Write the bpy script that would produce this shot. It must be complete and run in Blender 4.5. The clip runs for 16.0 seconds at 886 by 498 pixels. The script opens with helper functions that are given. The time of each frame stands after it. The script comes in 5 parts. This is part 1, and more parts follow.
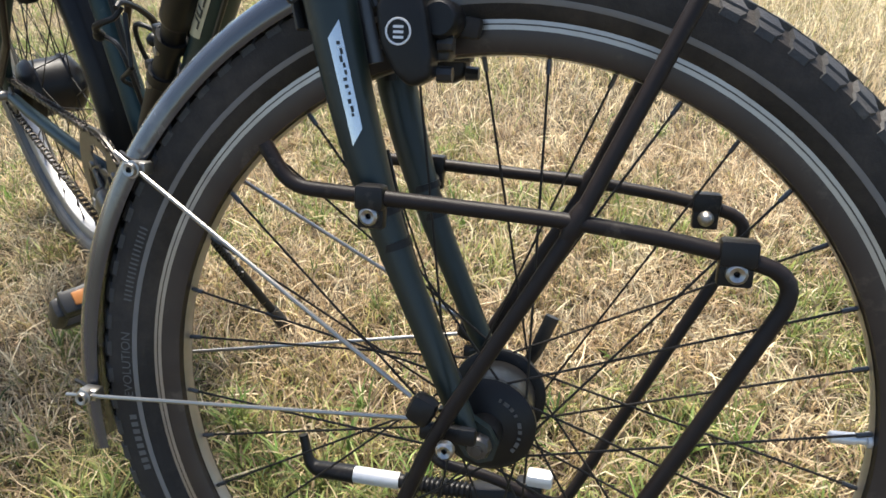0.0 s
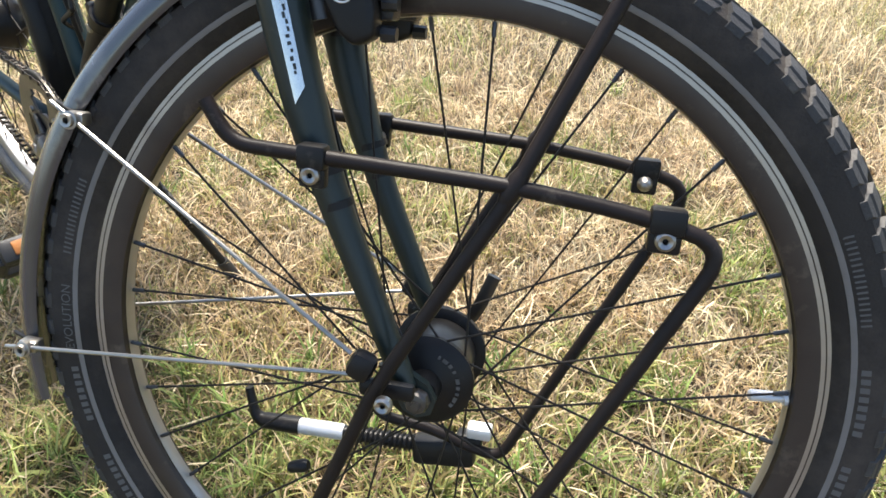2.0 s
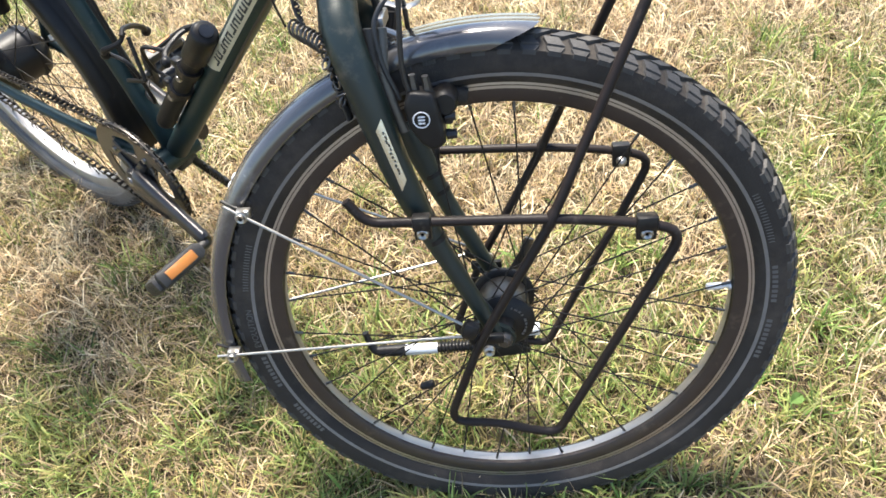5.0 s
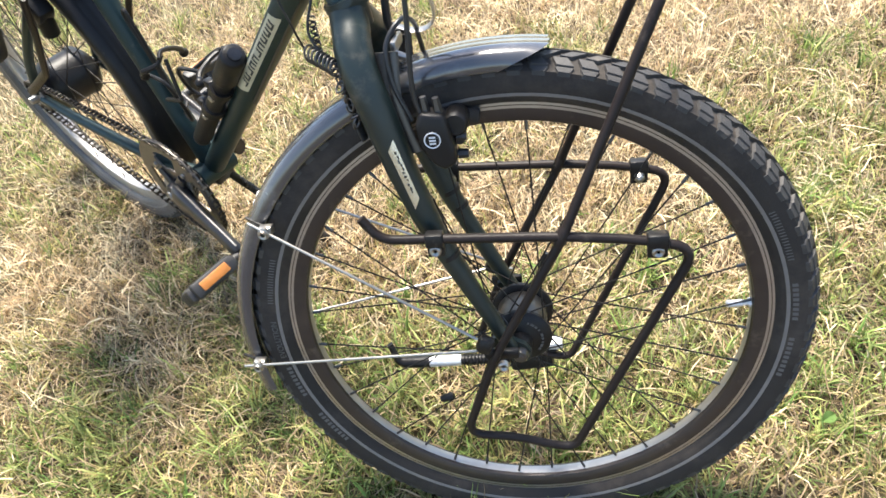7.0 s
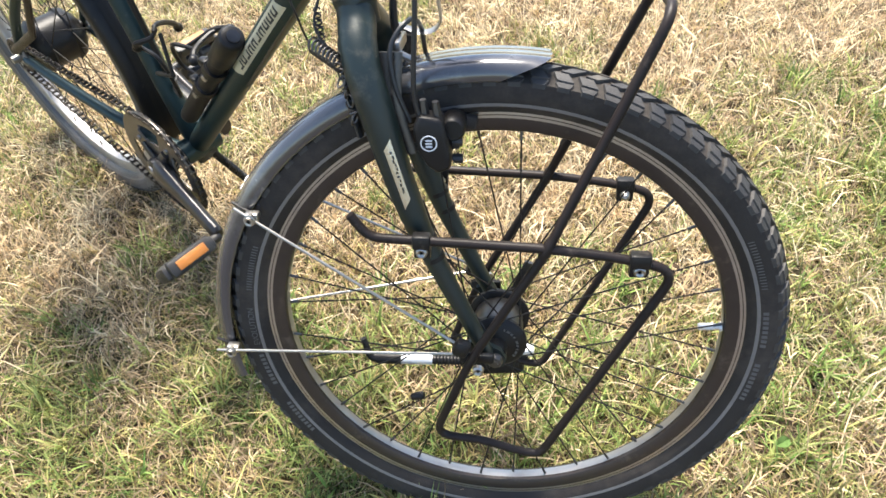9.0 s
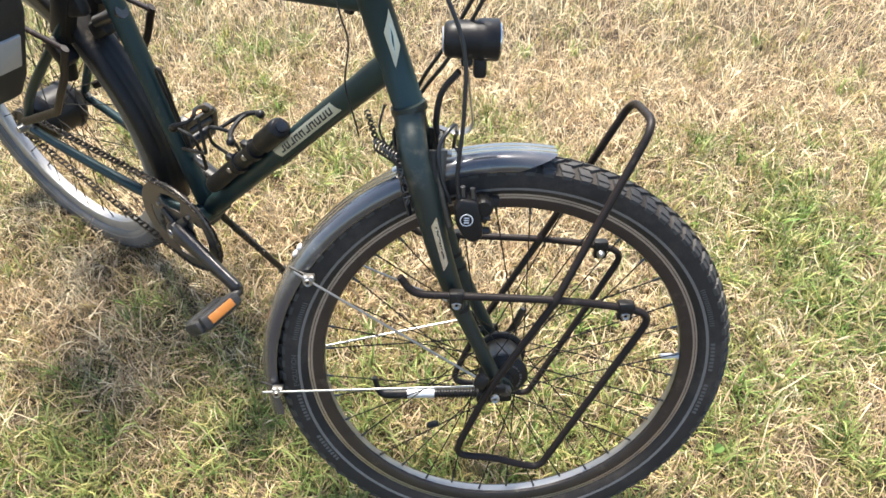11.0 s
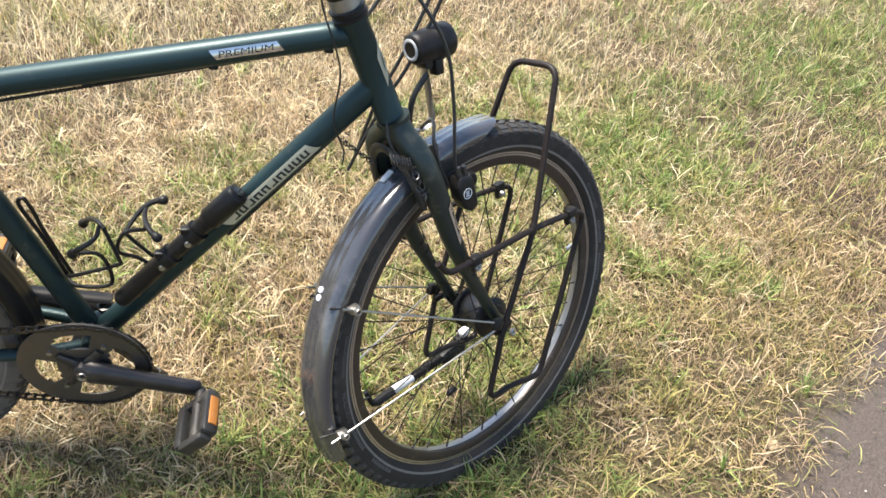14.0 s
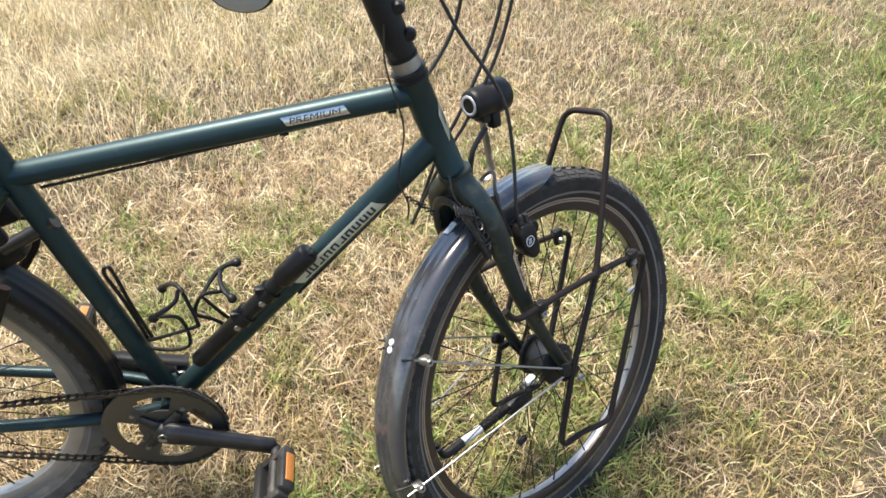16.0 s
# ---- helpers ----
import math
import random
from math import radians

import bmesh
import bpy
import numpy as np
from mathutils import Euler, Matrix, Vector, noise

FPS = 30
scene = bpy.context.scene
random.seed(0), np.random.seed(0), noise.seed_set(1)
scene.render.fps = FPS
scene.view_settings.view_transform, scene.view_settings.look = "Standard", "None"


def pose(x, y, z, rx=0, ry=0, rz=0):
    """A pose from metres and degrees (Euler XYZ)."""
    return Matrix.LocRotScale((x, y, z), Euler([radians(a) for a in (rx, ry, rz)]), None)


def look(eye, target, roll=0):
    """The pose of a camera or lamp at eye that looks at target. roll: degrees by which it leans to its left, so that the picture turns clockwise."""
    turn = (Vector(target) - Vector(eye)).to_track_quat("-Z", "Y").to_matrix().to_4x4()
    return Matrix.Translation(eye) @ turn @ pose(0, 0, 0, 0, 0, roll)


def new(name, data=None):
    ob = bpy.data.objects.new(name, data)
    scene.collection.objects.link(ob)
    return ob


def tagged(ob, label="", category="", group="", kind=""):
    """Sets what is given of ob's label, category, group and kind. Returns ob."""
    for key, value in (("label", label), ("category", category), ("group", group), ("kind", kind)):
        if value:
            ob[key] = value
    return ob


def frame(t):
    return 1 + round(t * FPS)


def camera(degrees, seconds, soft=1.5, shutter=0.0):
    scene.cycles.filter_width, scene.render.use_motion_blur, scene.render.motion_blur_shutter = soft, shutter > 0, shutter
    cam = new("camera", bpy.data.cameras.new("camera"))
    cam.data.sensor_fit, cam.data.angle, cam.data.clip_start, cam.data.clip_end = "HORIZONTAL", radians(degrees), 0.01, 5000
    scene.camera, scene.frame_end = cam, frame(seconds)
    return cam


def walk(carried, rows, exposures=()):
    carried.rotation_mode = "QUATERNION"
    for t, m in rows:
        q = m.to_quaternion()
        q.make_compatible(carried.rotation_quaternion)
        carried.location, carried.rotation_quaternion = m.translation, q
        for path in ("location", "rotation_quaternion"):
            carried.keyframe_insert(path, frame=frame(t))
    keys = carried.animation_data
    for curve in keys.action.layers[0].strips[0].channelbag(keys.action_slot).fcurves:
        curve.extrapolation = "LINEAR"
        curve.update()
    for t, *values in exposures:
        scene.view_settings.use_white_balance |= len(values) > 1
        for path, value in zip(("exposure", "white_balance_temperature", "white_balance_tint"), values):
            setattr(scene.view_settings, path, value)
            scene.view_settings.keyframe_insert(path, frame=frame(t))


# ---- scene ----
cam = camera(62.70, 16.0, soft=1.62)
ROWS = [
    (0, 0.0966, -0.3942, 0.6979, 59.26, 1.50, 13.55),
    (0.5, 0.0908, -0.3877, 0.6894, 58.39, -0.87, 12.73),
    (1, 0.0974, -0.3827, 0.6839, 55.48, -1.92, 11.94),
    (1.5, 0.1085, -0.3885, 0.6968, 54.83, -1.87, 11.51),
    (2, 0.1094, -0.3938, 0.7072, 55.40, -1.21, 11.53),
    (2.5, 0.1084, -0.3594, 0.7136, 54.64, 1.91, 11.76),
    (3, 0.0816, -0.3722, 0.7954, 52.36, 6.36, 10.42),
    (3.5, 0.0382, -0.4178, 0.9517, 46.48, 7.70, 6.27),
    (4, -0.0044, -0.4635, 1.0220, 42.19, 6.71, 2.15),
    (4.2, 0.0027, -0.4782, 1.0183, 40.63, 5.85, 0.85),
    (6.3, 0.0733, -0.5030, 1.0334, 40.71, 7.91, 2.88),
    (6.5, 0.0772, -0.5035, 1.0342, 41.06, 8.40, 3.32),
    (7, 0.0798, -0.4962, 1.0361, 41.39, 8.97, 4.02),
    (7.5, 0.0682, -0.4870, 1.0325, 41.45, 8.70, 4.58),
    (8, 0.0547, -0.4811, 1.0357, 40.94, 7.69, 5.26),
    (8.5, 0.0574, -0.4901, 1.0294, 41.24, 6.03, 6.22),
    (8.7, 0.0618, -0.4917, 1.0339, 41.10, 4.96, 6.36),
    (10.8, -0.0215, -0.5927, 1.2037, 42.66, -0.60, 2.28),
    (11, -0.0854, -0.6099, 1.2122, 43.76, -1.19, -0.29),
    (11.5, -0.2014, -0.5952, 1.2143, 45.17, -2.77, -6.85),
    (12, -0.2884, -0.4970, 1.2183, 45.36, -3.63, -15.54),
    (12.5, -0.3420, -0.4561, 1.2089, 45.61, -5.03, -23.11),
    (13, -0.4773, -0.4663, 1.2249, 45.75, -3.42, -34.72),
    (13.5, -0.6242, -0.4860, 1.2309, 46.35, -4.79, -40.82),
    (14, -0.6754, -0.4991, 1.2358, 47.14, -5.97, -42.47),
    (14.5, -0.6824, -0.4944, 1.2474, 48.68, -3.95, -42.38),
    (15, -0.6969, -0.4883, 1.2496, 50.13, -2.79, -41.84),
    (15.5, -0.7092, -0.4916, 1.2480, 51.02, -1.66, -41.64),
    (16, -0.7096, -0.4941, 1.2409, 51.38, -1.48, -41.59),
]
walk(cam, [(t, pose(x, y, z, a, b, c)) for t, x, y, z, a, b, c in ROWS], [(0, 1.06), (0.5, 1.13), (1.0, 1.2), (2.4, 1.36), (3.2, 1.45), (4.0, 1.57), (7.0, 1.66), (11.0, 1.53), (13.5, 1.31), (16, 1.19)])

# ---- light ----
SUN_FROM = Vector((-0.15, 0.37, 0.92)).normalized()
world = bpy.data.worlds.new("sky")
scene.world = world
world.use_nodes = True
wn = world.node_tree
sky = wn.nodes.new("ShaderNodeTexSky")
sky.sky_type = "NISHITA"
sky.sun_disc = False
sky.sun_elevation = math.asin(SUN_FROM.z)
sky.sun_rotation = math.atan2(SUN_FROM.x, SUN_FROM.y)
wn.links.new(sky.outputs[0], wn.nodes["Background"].inputs[0])
wn.nodes["Background"].inputs[1].default_value = 0.12
sun_data = bpy.data.lights.new("sun", "SUN")
sun_data.energy, sun_data.angle, sun_data.color = 5.0, radians(17.0), (1.0, 0.93, 0.82)
sun = new("sun", sun_data)
sun.matrix_world = look(SUN_FROM * 20, (0, 0, 0))

# the frame's pose and the front wheel's pose: x ahead, y left, z up
FRAME = Matrix(((0.8286, 0.55973, 0.01096, 0.02042), (-0.55984, 0.82844, 0.01622, 0.03022), (0.0, -0.01958, 0.99981, -0.00071), (0, 0, 0, 1)))
FRONT = Matrix(((1, 0, 0, 0.02519), (0, 0.95782, 0.28738, 0.02537), (0, -0.28738, 0.95782, 0.3006), (0, 0, 0, 1)))
REAR = FRAME @ pose(-1.057, 0, 0.319)


# ---- materials ----
def material(name, color, rough=0.5, metal=0.0, color2=None, scale=40.0, bump=0.0, bump_scale=300.0, dirt=None, dirt_amount=0.0, coat=0.0, rough_var=0.1, object_random=0.0, spec=0.5):
    """A principled surface with two scales of colour variation, dirt in blotches and fine relief."""
    m = bpy.data.materials.new(name)
    m.use_nodes = True
    nt = m.node_tree
    b = nt.nodes["Principled BSDF"]
    b.inputs["Roughness"].default_value, b.inputs["Metallic"].default_value = rough, metal
    b.inputs["Coat Weight"].default_value = coat
    b.inputs["Coat Roughness"].default_value = 0.12
    b.inputs["Specular IOR Level"].default_value = spec
    tc = nt.nodes.new("ShaderNodeTexCoord")
    n1 = nt.nodes.new("ShaderNodeTexNoise")
    n1.inputs["Scale"].default_value, n1.inputs["Detail"].default_value = scale, 6
    nt.links.new(tc.outputs["Object"], n1.inputs["Vector"])
    mix = nt.nodes.new("ShaderNodeMix")
    mix.data_type = "RGBA"
    c2 = color2 or tuple(v * 0.7 for v in color)
    mix.inputs[6].default_value, mix.inputs[7].default_value = (*color, 1), (*c2, 1)
    nt.links.new(n1.outputs["Fac"], mix.inputs[0])
    out = mix.outputs[2]
    if dirt:
        n2 = nt.nodes.new("ShaderNodeTexNoise")
        n2.inputs["Scale"].default_value, n2.inputs["Detail"].default_value, n2.inputs["Roughness"].default_value = scale * 0.45, 8, 0.7
        nt.links.new(tc.outputs["Object"], n2.inputs["Vector"])
        ramp = nt.nodes.new("ShaderNodeMapRange")
        ramp.inputs[1].default_value, ramp.inputs[2].default_value = 0.62 - 0.35 * dirt_amount, 0.82 - 0.2 * dirt_amount
        nt.links.new(n2.outputs["Fac"], ramp.inputs[0])
        mul = nt.nodes.new("ShaderNodeMath")
        mul.operation = "MULTIPLY"
        mul.inputs[1].default_value = min(1.0, 0.35 + dirt_amount * 0.6)
        nt.links.new(ramp.outputs[0], mul.inputs[0])
        mix2 = nt.nodes.new("ShaderNodeMix")
        mix2.data_type = "RGBA"
        mix2.inputs[7].default_value = (*dirt, 1)
        nt.links.new(mul.outputs[0], mix2.inputs[0])
        nt.links.new(out, mix2.inputs[6])
        out = mix2.outputs[2]
        rr = nt.nodes.new("ShaderNodeMapRange")
        rr.inputs[3].default_value, rr.inputs[4].default_value = rough, min(1.0, rough + 0.45)
        nt.links.new(mul.outputs[0], rr.inputs[0])
        nt.links.new(rr.outputs[0], b.inputs["Roughness"])
    if object_random:
        oi = nt.nodes.new("ShaderNodeObjectInfo")
        hsv = nt.nodes.new("ShaderNodeHueSaturation")
        mr = nt.nodes.new("ShaderNodeMapRange")
        mr.inputs[3].default_value, mr.inputs[4].default_value = 1 - object_random, 1 + object_random
        nt.links.new(oi.outputs["Random"], mr.inputs[0])
        nt.links.new(mr.outputs[0], hsv.inputs["Value"])
        nt.links.new(out, hsv.inputs["Color"])
        out = hsv.outputs[0]
    nt.links.new(out, b.inputs["Base Color"])
    if bump:
        n3 = nt.nodes.new("ShaderNodeTexNoise")
        n3.inputs["Scale"].default_value, n3.inputs["Detail"].default_value = bump_scale, 4
        nt.links.new(tc.outputs["Object"], n3.inputs["Vector"])
        bp = nt.nodes.new("ShaderNodeBump")
        bp.inputs["Strength"].default_value, bp.inputs["Distance"].default_value = bump, 0.002
        nt.links.new(n3.outputs["Fac"], bp.inputs["Height"])
        nt.links.new(bp.outputs[0], b.inputs["Normal"])
    return m


DUST = (0.30, 0.25, 0.19)
GREEN = material("green_frame_paint", (0.016, 0.038, 0.041), 0.46, 0.45, (0.012, 0.031, 0.033), 25, 0.05, 900, DUST, 0.06, coat=0.06)
GREEN_FORK = material("green_fork_paint", (0.010, 0.020, 0.018), 0.44, 0.1, (0.008, 0.015, 0.013), 25, 0.05, 900, DUST, 0.07, coat=0.1)
RUBBER = material("tyre_rubber", (0.024, 0.021, 0.019), 0.7, 0, (0.048, 0.042, 0.036), 22, 0.3, 500, (0.13, 0.105, 0.085), 0.36, spec=0.18)
# rear tyre: sky glare put into a lighter grey, under the dust blotches
GLARE_RUBBER = material("glare_grey_tyre_rubber", (0.050, 0.048, 0.046), 0.40, 0, (0.085, 0.08, 0.076), 30, 0.2, 500, (0.22, 0.20, 0.18), 0.35)
TREAD = material("tread_rubber", (0.024, 0.023, 0.023), 0.6, 0, (0.046, 0.042, 0.038), 60, 0.3, 500, (0.2, 0.17, 0.13), 0.2)
REFLEX = material("grey_reflective_stripe", (0.20, 0.185, 0.17), 0.5, 0.0, (0.13, 0.12, 0.11), 60, dirt=DUST, dirt_amount=0.2)
RIM_TRACK = material("brushed_aluminium_brake_track", (0.44, 0.41, 0.38), 0.33, 0.85, (0.31, 0.28, 0.25), 35, 0.05, 500, (0.20, 0.15, 0.12), 0.25)
RIM_DARK = material("dark_anodised_rim", (0.045, 0.038, 0.036), 0.36, 0.6, (0.07, 0.057, 0.05), 40, dirt=DUST, dirt_amount=0.15)
BED = material("bare_rim_inside", (0.42, 0.41, 0.40), 0.42, 0.8, (0.30, 0.29, 0.28), 40, dirt=DUST, dirt_amount=0.1)
RIM_SILVER = material("dull_silver_rim", (0.46, 0.45, 0.44), 0.45, 0.7, (0.33, 0.32, 0.31), 40, dirt=DUST, dirt_amount=0.2)
RACK = material("black_powder_coated_steel", (0.013, 0.009, 0.008), 0.44, 0.0, (0.022, 0.017, 0.015), 60, 0.12, 1500, DUST, 0.02, spec=0.2)
BLACK = material("black_plastic", (0.009, 0.008, 0.008), 0.4, 0, (0.016, 0.015, 0.014), 50, 0.1, 900, DUST, 0.03, spec=0.25)
BLACK_DIRTY = material("dusty_black_plastic", (0.014, 0.014, 0.014), 0.45, 0, (0.028, 0.026, 0.024), 45, 0.2, 700, (0.20, 0.17, 0.13), 0.2)
GUARD = material("graphite_mudguard_plastic", (0.032, 0.032, 0.035), 0.19, 0.0, (0.060, 0.059, 0.062), 14, 0.05, 60, (0.26, 0.25, 0.235), 0.22, coat=1.0, spec=0.6)
GUARD_IN = material("mudguard_underside", (0.02, 0.02, 0.02), 0.7, 0, (0.05, 0.042, 0.034), 40, 0.3, 500, (0.2, 0.16, 0.12), 0.35)
STEEL = material("bright_steel", (0.34, 0.325, 0.30), 0.40, 1.0, (0.40, 0.385, 0.36), 80, dirt=(0.3, 0.27, 0.24), dirt_amount=0.1)
ALU = material("grey_cast_aluminium", (0.40, 0.39, 0.38), 0.38, 0.9, (0.28, 0.27, 0.26), 60, 0.08, 800, DUST, 0.15)
CRANK = material("worn_black_anodised_crank", (0.024, 0.022, 0.022), 0.32, 0.45, (0.055, 0.052, 0.052), 25, 0.05, 600, DUST, 0.12)
PLATE = material("grey_brown_chainring_plate", (0.10, 0.092, 0.083), 0.40, 0.75, (0.15, 0.137, 0.122), 30, 0.08, 700, (0.05, 0.045, 0.04), 0.3)
SPOKE = material("black_spoke_steel", (0.012, 0.010, 0.008), 0.6, 0.0, (0.032, 0.026, 0.020), 90, spec=0.25)
HOSE = material("black_cable_housing", (0.012, 0.012, 0.012), 0.4, 0, (0.02, 0.02, 0.02), 60)
CHAIN = material("oiled_chain_steel", (0.10, 0.09, 0.08), 0.38, 0.8, (0.05, 0.045, 0.04), 120, dirt=(0.03, 0.025, 0.02), dirt_amount=0.4)
ORANGE = material("amber_reflector", (0.50, 0.19, 0.035), 0.35, 0, (0.36, 0.13, 0.03), 80, 0.4, 900, DUST, 0.15)
CHROME = material("chrome_foil_sticker", (0.72, 0.72, 0.70), 0.22, 0.95, (0.55, 0.55, 0.53), 60, dirt=DUST, dirt_amount=0.12)
PALE = material("pale_cream_sticker", (0.60, 0.57, 0.41), 0.4, 0.2, (0.46, 0.43, 0.31), 40, dirt=DUST, dirt_amount=0.15)
FOIL = material("worn_silver_foil", (0.58, 0.61, 0.55), 0.32, 0.7, (0.40, 0.43, 0.38), 300, dirt=(0.06, 0.08, 0.07), dirt_amount=0.3)
INK = material("dark_print", (0.02, 0.025, 0.025), 0.5)
GREY_INK = material("grey_tyre_print", (0.11, 0.105, 0.10), 0.6)
WHITE = material("white_print", (0.8, 0.8, 0.8), 0.4)
SILVER_PAINT = material("matt_silver_tube", (0.72, 0.72, 0.72), 0.4, 0.4, (0.6, 0.6, 0.6), 60, dirt=DUST, dirt_amount=0.1)
BAG = material("black_bag_fabric", (0.015, 0.015, 0.016), 0.65, 0, (0.025, 0.024, 0.024), 60, 0.3, 900, DUST, 0.1)
GREY_PATCH = material("grey_reflective_patch", (0.42, 0.43, 0.45), 0.4, 0.1, (0.35, 0.36, 0.38), 60)
GLOSS_BLACK = material("glossy_black_plastic", (0.010, 0.010, 0.011), 0.2, 0, (0.016, 0.015, 0.015), 30, 0.05, 400, DUST, 0.08)
DARK_METAL = material("dark_grey_metal", (0.11, 0.105, 0.10), 0.38, 0.8, (0.07, 0.065, 0.06), 80, dirt=DUST, dirt_amount=0.12)


# ---- mesh helpers ----
PLACED = {}


def mesh_object(name, geo, mat, parent=None, m=None, label="", smooth=True, angle=40):
    """One mesh object from (vertices, faces); m is its pose in the world before parenting."""
    me = geo
    if not isinstance(geo, bpy.types.Mesh):
        me = bpy.data.meshes.new(name)
        me.from_pydata([tuple(v) for v in geo[0]], [], geo[1])
        bm = bmesh.new()
        bm.from_mesh(me)
        bmesh.ops.recalc_face_normals(bm, faces=bm.faces)
        bm.to_mesh(me)
        bm.free()
        if smooth:
            me.shade_smooth()
            me.set_sharp_from_angle(angle=radians(angle))
        me.materials.append(mat)
    ob = new(name, me)
    m = m if m is not None else Matrix()
    PLACED[ob.name] = m
    if parent is not None:
        ob.parent = parent
        ob.matrix_parent_inverse = PLACED[parent.name].inverted()
    ob.matrix_basis = m
    if label:
        ob["label"] = label
    return ob


def empty(name, m, parent=None):
    ob = new(name)
    ob.empty_display_size = 0.05
    if parent is not None:
        ob.parent = parent
        ob.matrix_parent_inverse = PLACED[parent.name].inverted()
    PLACED[ob.name] = m
    ob.matrix_basis = m
    return ob


def join(*geos):
    vs, fs = [], []
    for v, f in geos:
        k = len(vs)
        vs += [tuple(p) for p in v]
        fs += [tuple(i + k for i in q) for q in f]
    return vs, fs


def moved(geo, m):
    return [tuple(m @ Vector(p)) for p in geo[0]], geo[1]


def fillet(pts, r, n=5):
    """A polyline with its corners rounded."""
    pts = [Vector(p) for p in pts]
    out = [pts[0]]
    for a, b, c in zip(pts, pts[1:], pts[2:]):
        d = min(r, (a - b).length * 0.49, (c - b).length * 0.49)
        p, q = b + (a - b).normalized() * d, b + (c - b).normalized() * d
        for k in range(n + 1):
            s = k / n
            out.append(p * (1 - s) ** 2 + b * 2 * s * (1 - s) + q * s * s)
    return out + [pts[-1]]


def spline(pts, n=8):
    """A smooth curve through the points."""
    p = [Vector(q) for q in pts]
    p = [p[0] * 2 - p[1]] + p + [p[-1] * 2 - p[-2]]
    out = []
    for a, b, c, d in zip(p, p[1:], p[2:], p[3:]):
        for k in range(n):
            s = k / n
            out.append(0.5 * (2 * b + (c - a) * s + (2 * a - 5 * b + 4 * c - d) * s * s + (3 * b - a - 3 * c + d) * s ** 3))
    return out + [p[-2]]


def tube(pts, r, seg=12, flat=1.0, flat_dir=None):
    """A round (or flattened) bar along the points; r is one radius or one for each point."""
    pts = [Vector(p) for p in pts]
    rs = list(r) if isinstance(r, (list, tuple)) else [r] * len(pts)
    vs, fs = [], []
    side = None
    for i, p in enumerate(pts):
        d = (pts[min(i + 1, len(pts) - 1)] - pts[max(i - 1, 0)]).normalized()
        if side is None:
            side = Vector(flat_dir) if flat_dir else (Vector((0, 0, 1)) if abs(d.z) < 0.9 else Vector((1, 0, 0)))
        side = (side - d * side.dot(d)).normalized()
        up = d.cross(side)
        for k in range(seg):
            a = 2 * math.pi * k / seg
            vs.append(p + side * (math.cos(a) * rs[i] * flat) + up * (math.sin(a) * rs[i]))
    for i in range(len(pts) - 1):
        for k in range(seg):
            fs.append((i * seg + k, i * seg + (k + 1) % seg, (i + 1) * seg + (k + 1) % seg, (i + 1) * seg + k))
    fs.append(tuple(reversed(range(seg))))
    fs.append(tuple(range((len(pts) - 1) * seg, len(pts) * seg)))
    return vs, fs


def lerp_radii(a, b, n):
    return [a + (b - a) * i / (n - 1) for i in range(n)]


def sweep(section, a0, a1, n, closed=False):
    """Sweep a section of (radius, y) about the y axis; a full turn when a1 - a0 is 360."""
    full = abs(a1 - a0 - 360) < 1e-6
    cols = n if full else n + 1
    vs, fs = [], []
    s = len(section)
    for i in range(cols):
        a = radians(a0 + (a1 - a0) * i / n)
        for r, y in section:
            vs.append((r * math.cos(a), y, r * math.sin(a)))
    for i in range(n):
        j = (i + 1) % cols
        for k in range(s if closed else s - 1):
            k2 = (k + 1) % s
            fs.append((i * s + k, i * s + k2, j * s + k2, j * s + k))
    if closed and not full:
        fs.append(tuple(range(s)))
        fs.append(tuple(reversed(range((cols - 1) * s, cols * s))))
    return vs, fs


def turned(profile, seg=24):
    """A solid of revolution about y from (radius, y) pairs."""
    return sweep([(max(r, 1e-4), y) for r, y in profile], 0, 360, seg)


def block(sx, sy, sz, bevel=0.002, seg=2):
    bm = bmesh.new()
    bmesh.ops.create_cube(bm, size=1)
    bmesh.ops.scale(bm, vec=(sx, sy, sz), verts=bm.verts)
    if bevel:
        bmesh.ops.bevel(bm, geom=bm.edges[:], offset=min(bevel, min(sx, sy, sz) * 0.45), segments=seg, affect="EDGES", profile=0.5)
    bm.verts.index_update()
    geo = [v.co.copy() for v in bm.verts], [tuple(v.index for v in f.verts) for f in bm.faces]
    bm.free()
    return geo


def plate(outline, thick, axis_y=0.0):
    """A flat plate in the x-z plane with the outline, of a thickness along y."""
    n = len(outline)
    vs = [(x, axis_y - thick / 2, z) for x, z in outline] + [(x, axis_y + thick / 2, z) for x, z in outline]
    fs = [tuple(range(n)), tuple(reversed(range(n, 2 * n)))]
    fs += [(i, (i + 1) % n, n + (i + 1) % n, n + i) for i in range(n)]
    return vs, fs


def along(a, b):
    """A pose at a whose z axis points to b."""
    a, b = Vector(a), Vector(b)
    return Matrix.Translation(a) @ (b - a).to_track_quat("Z", "Y").to_matrix().to_4x4()


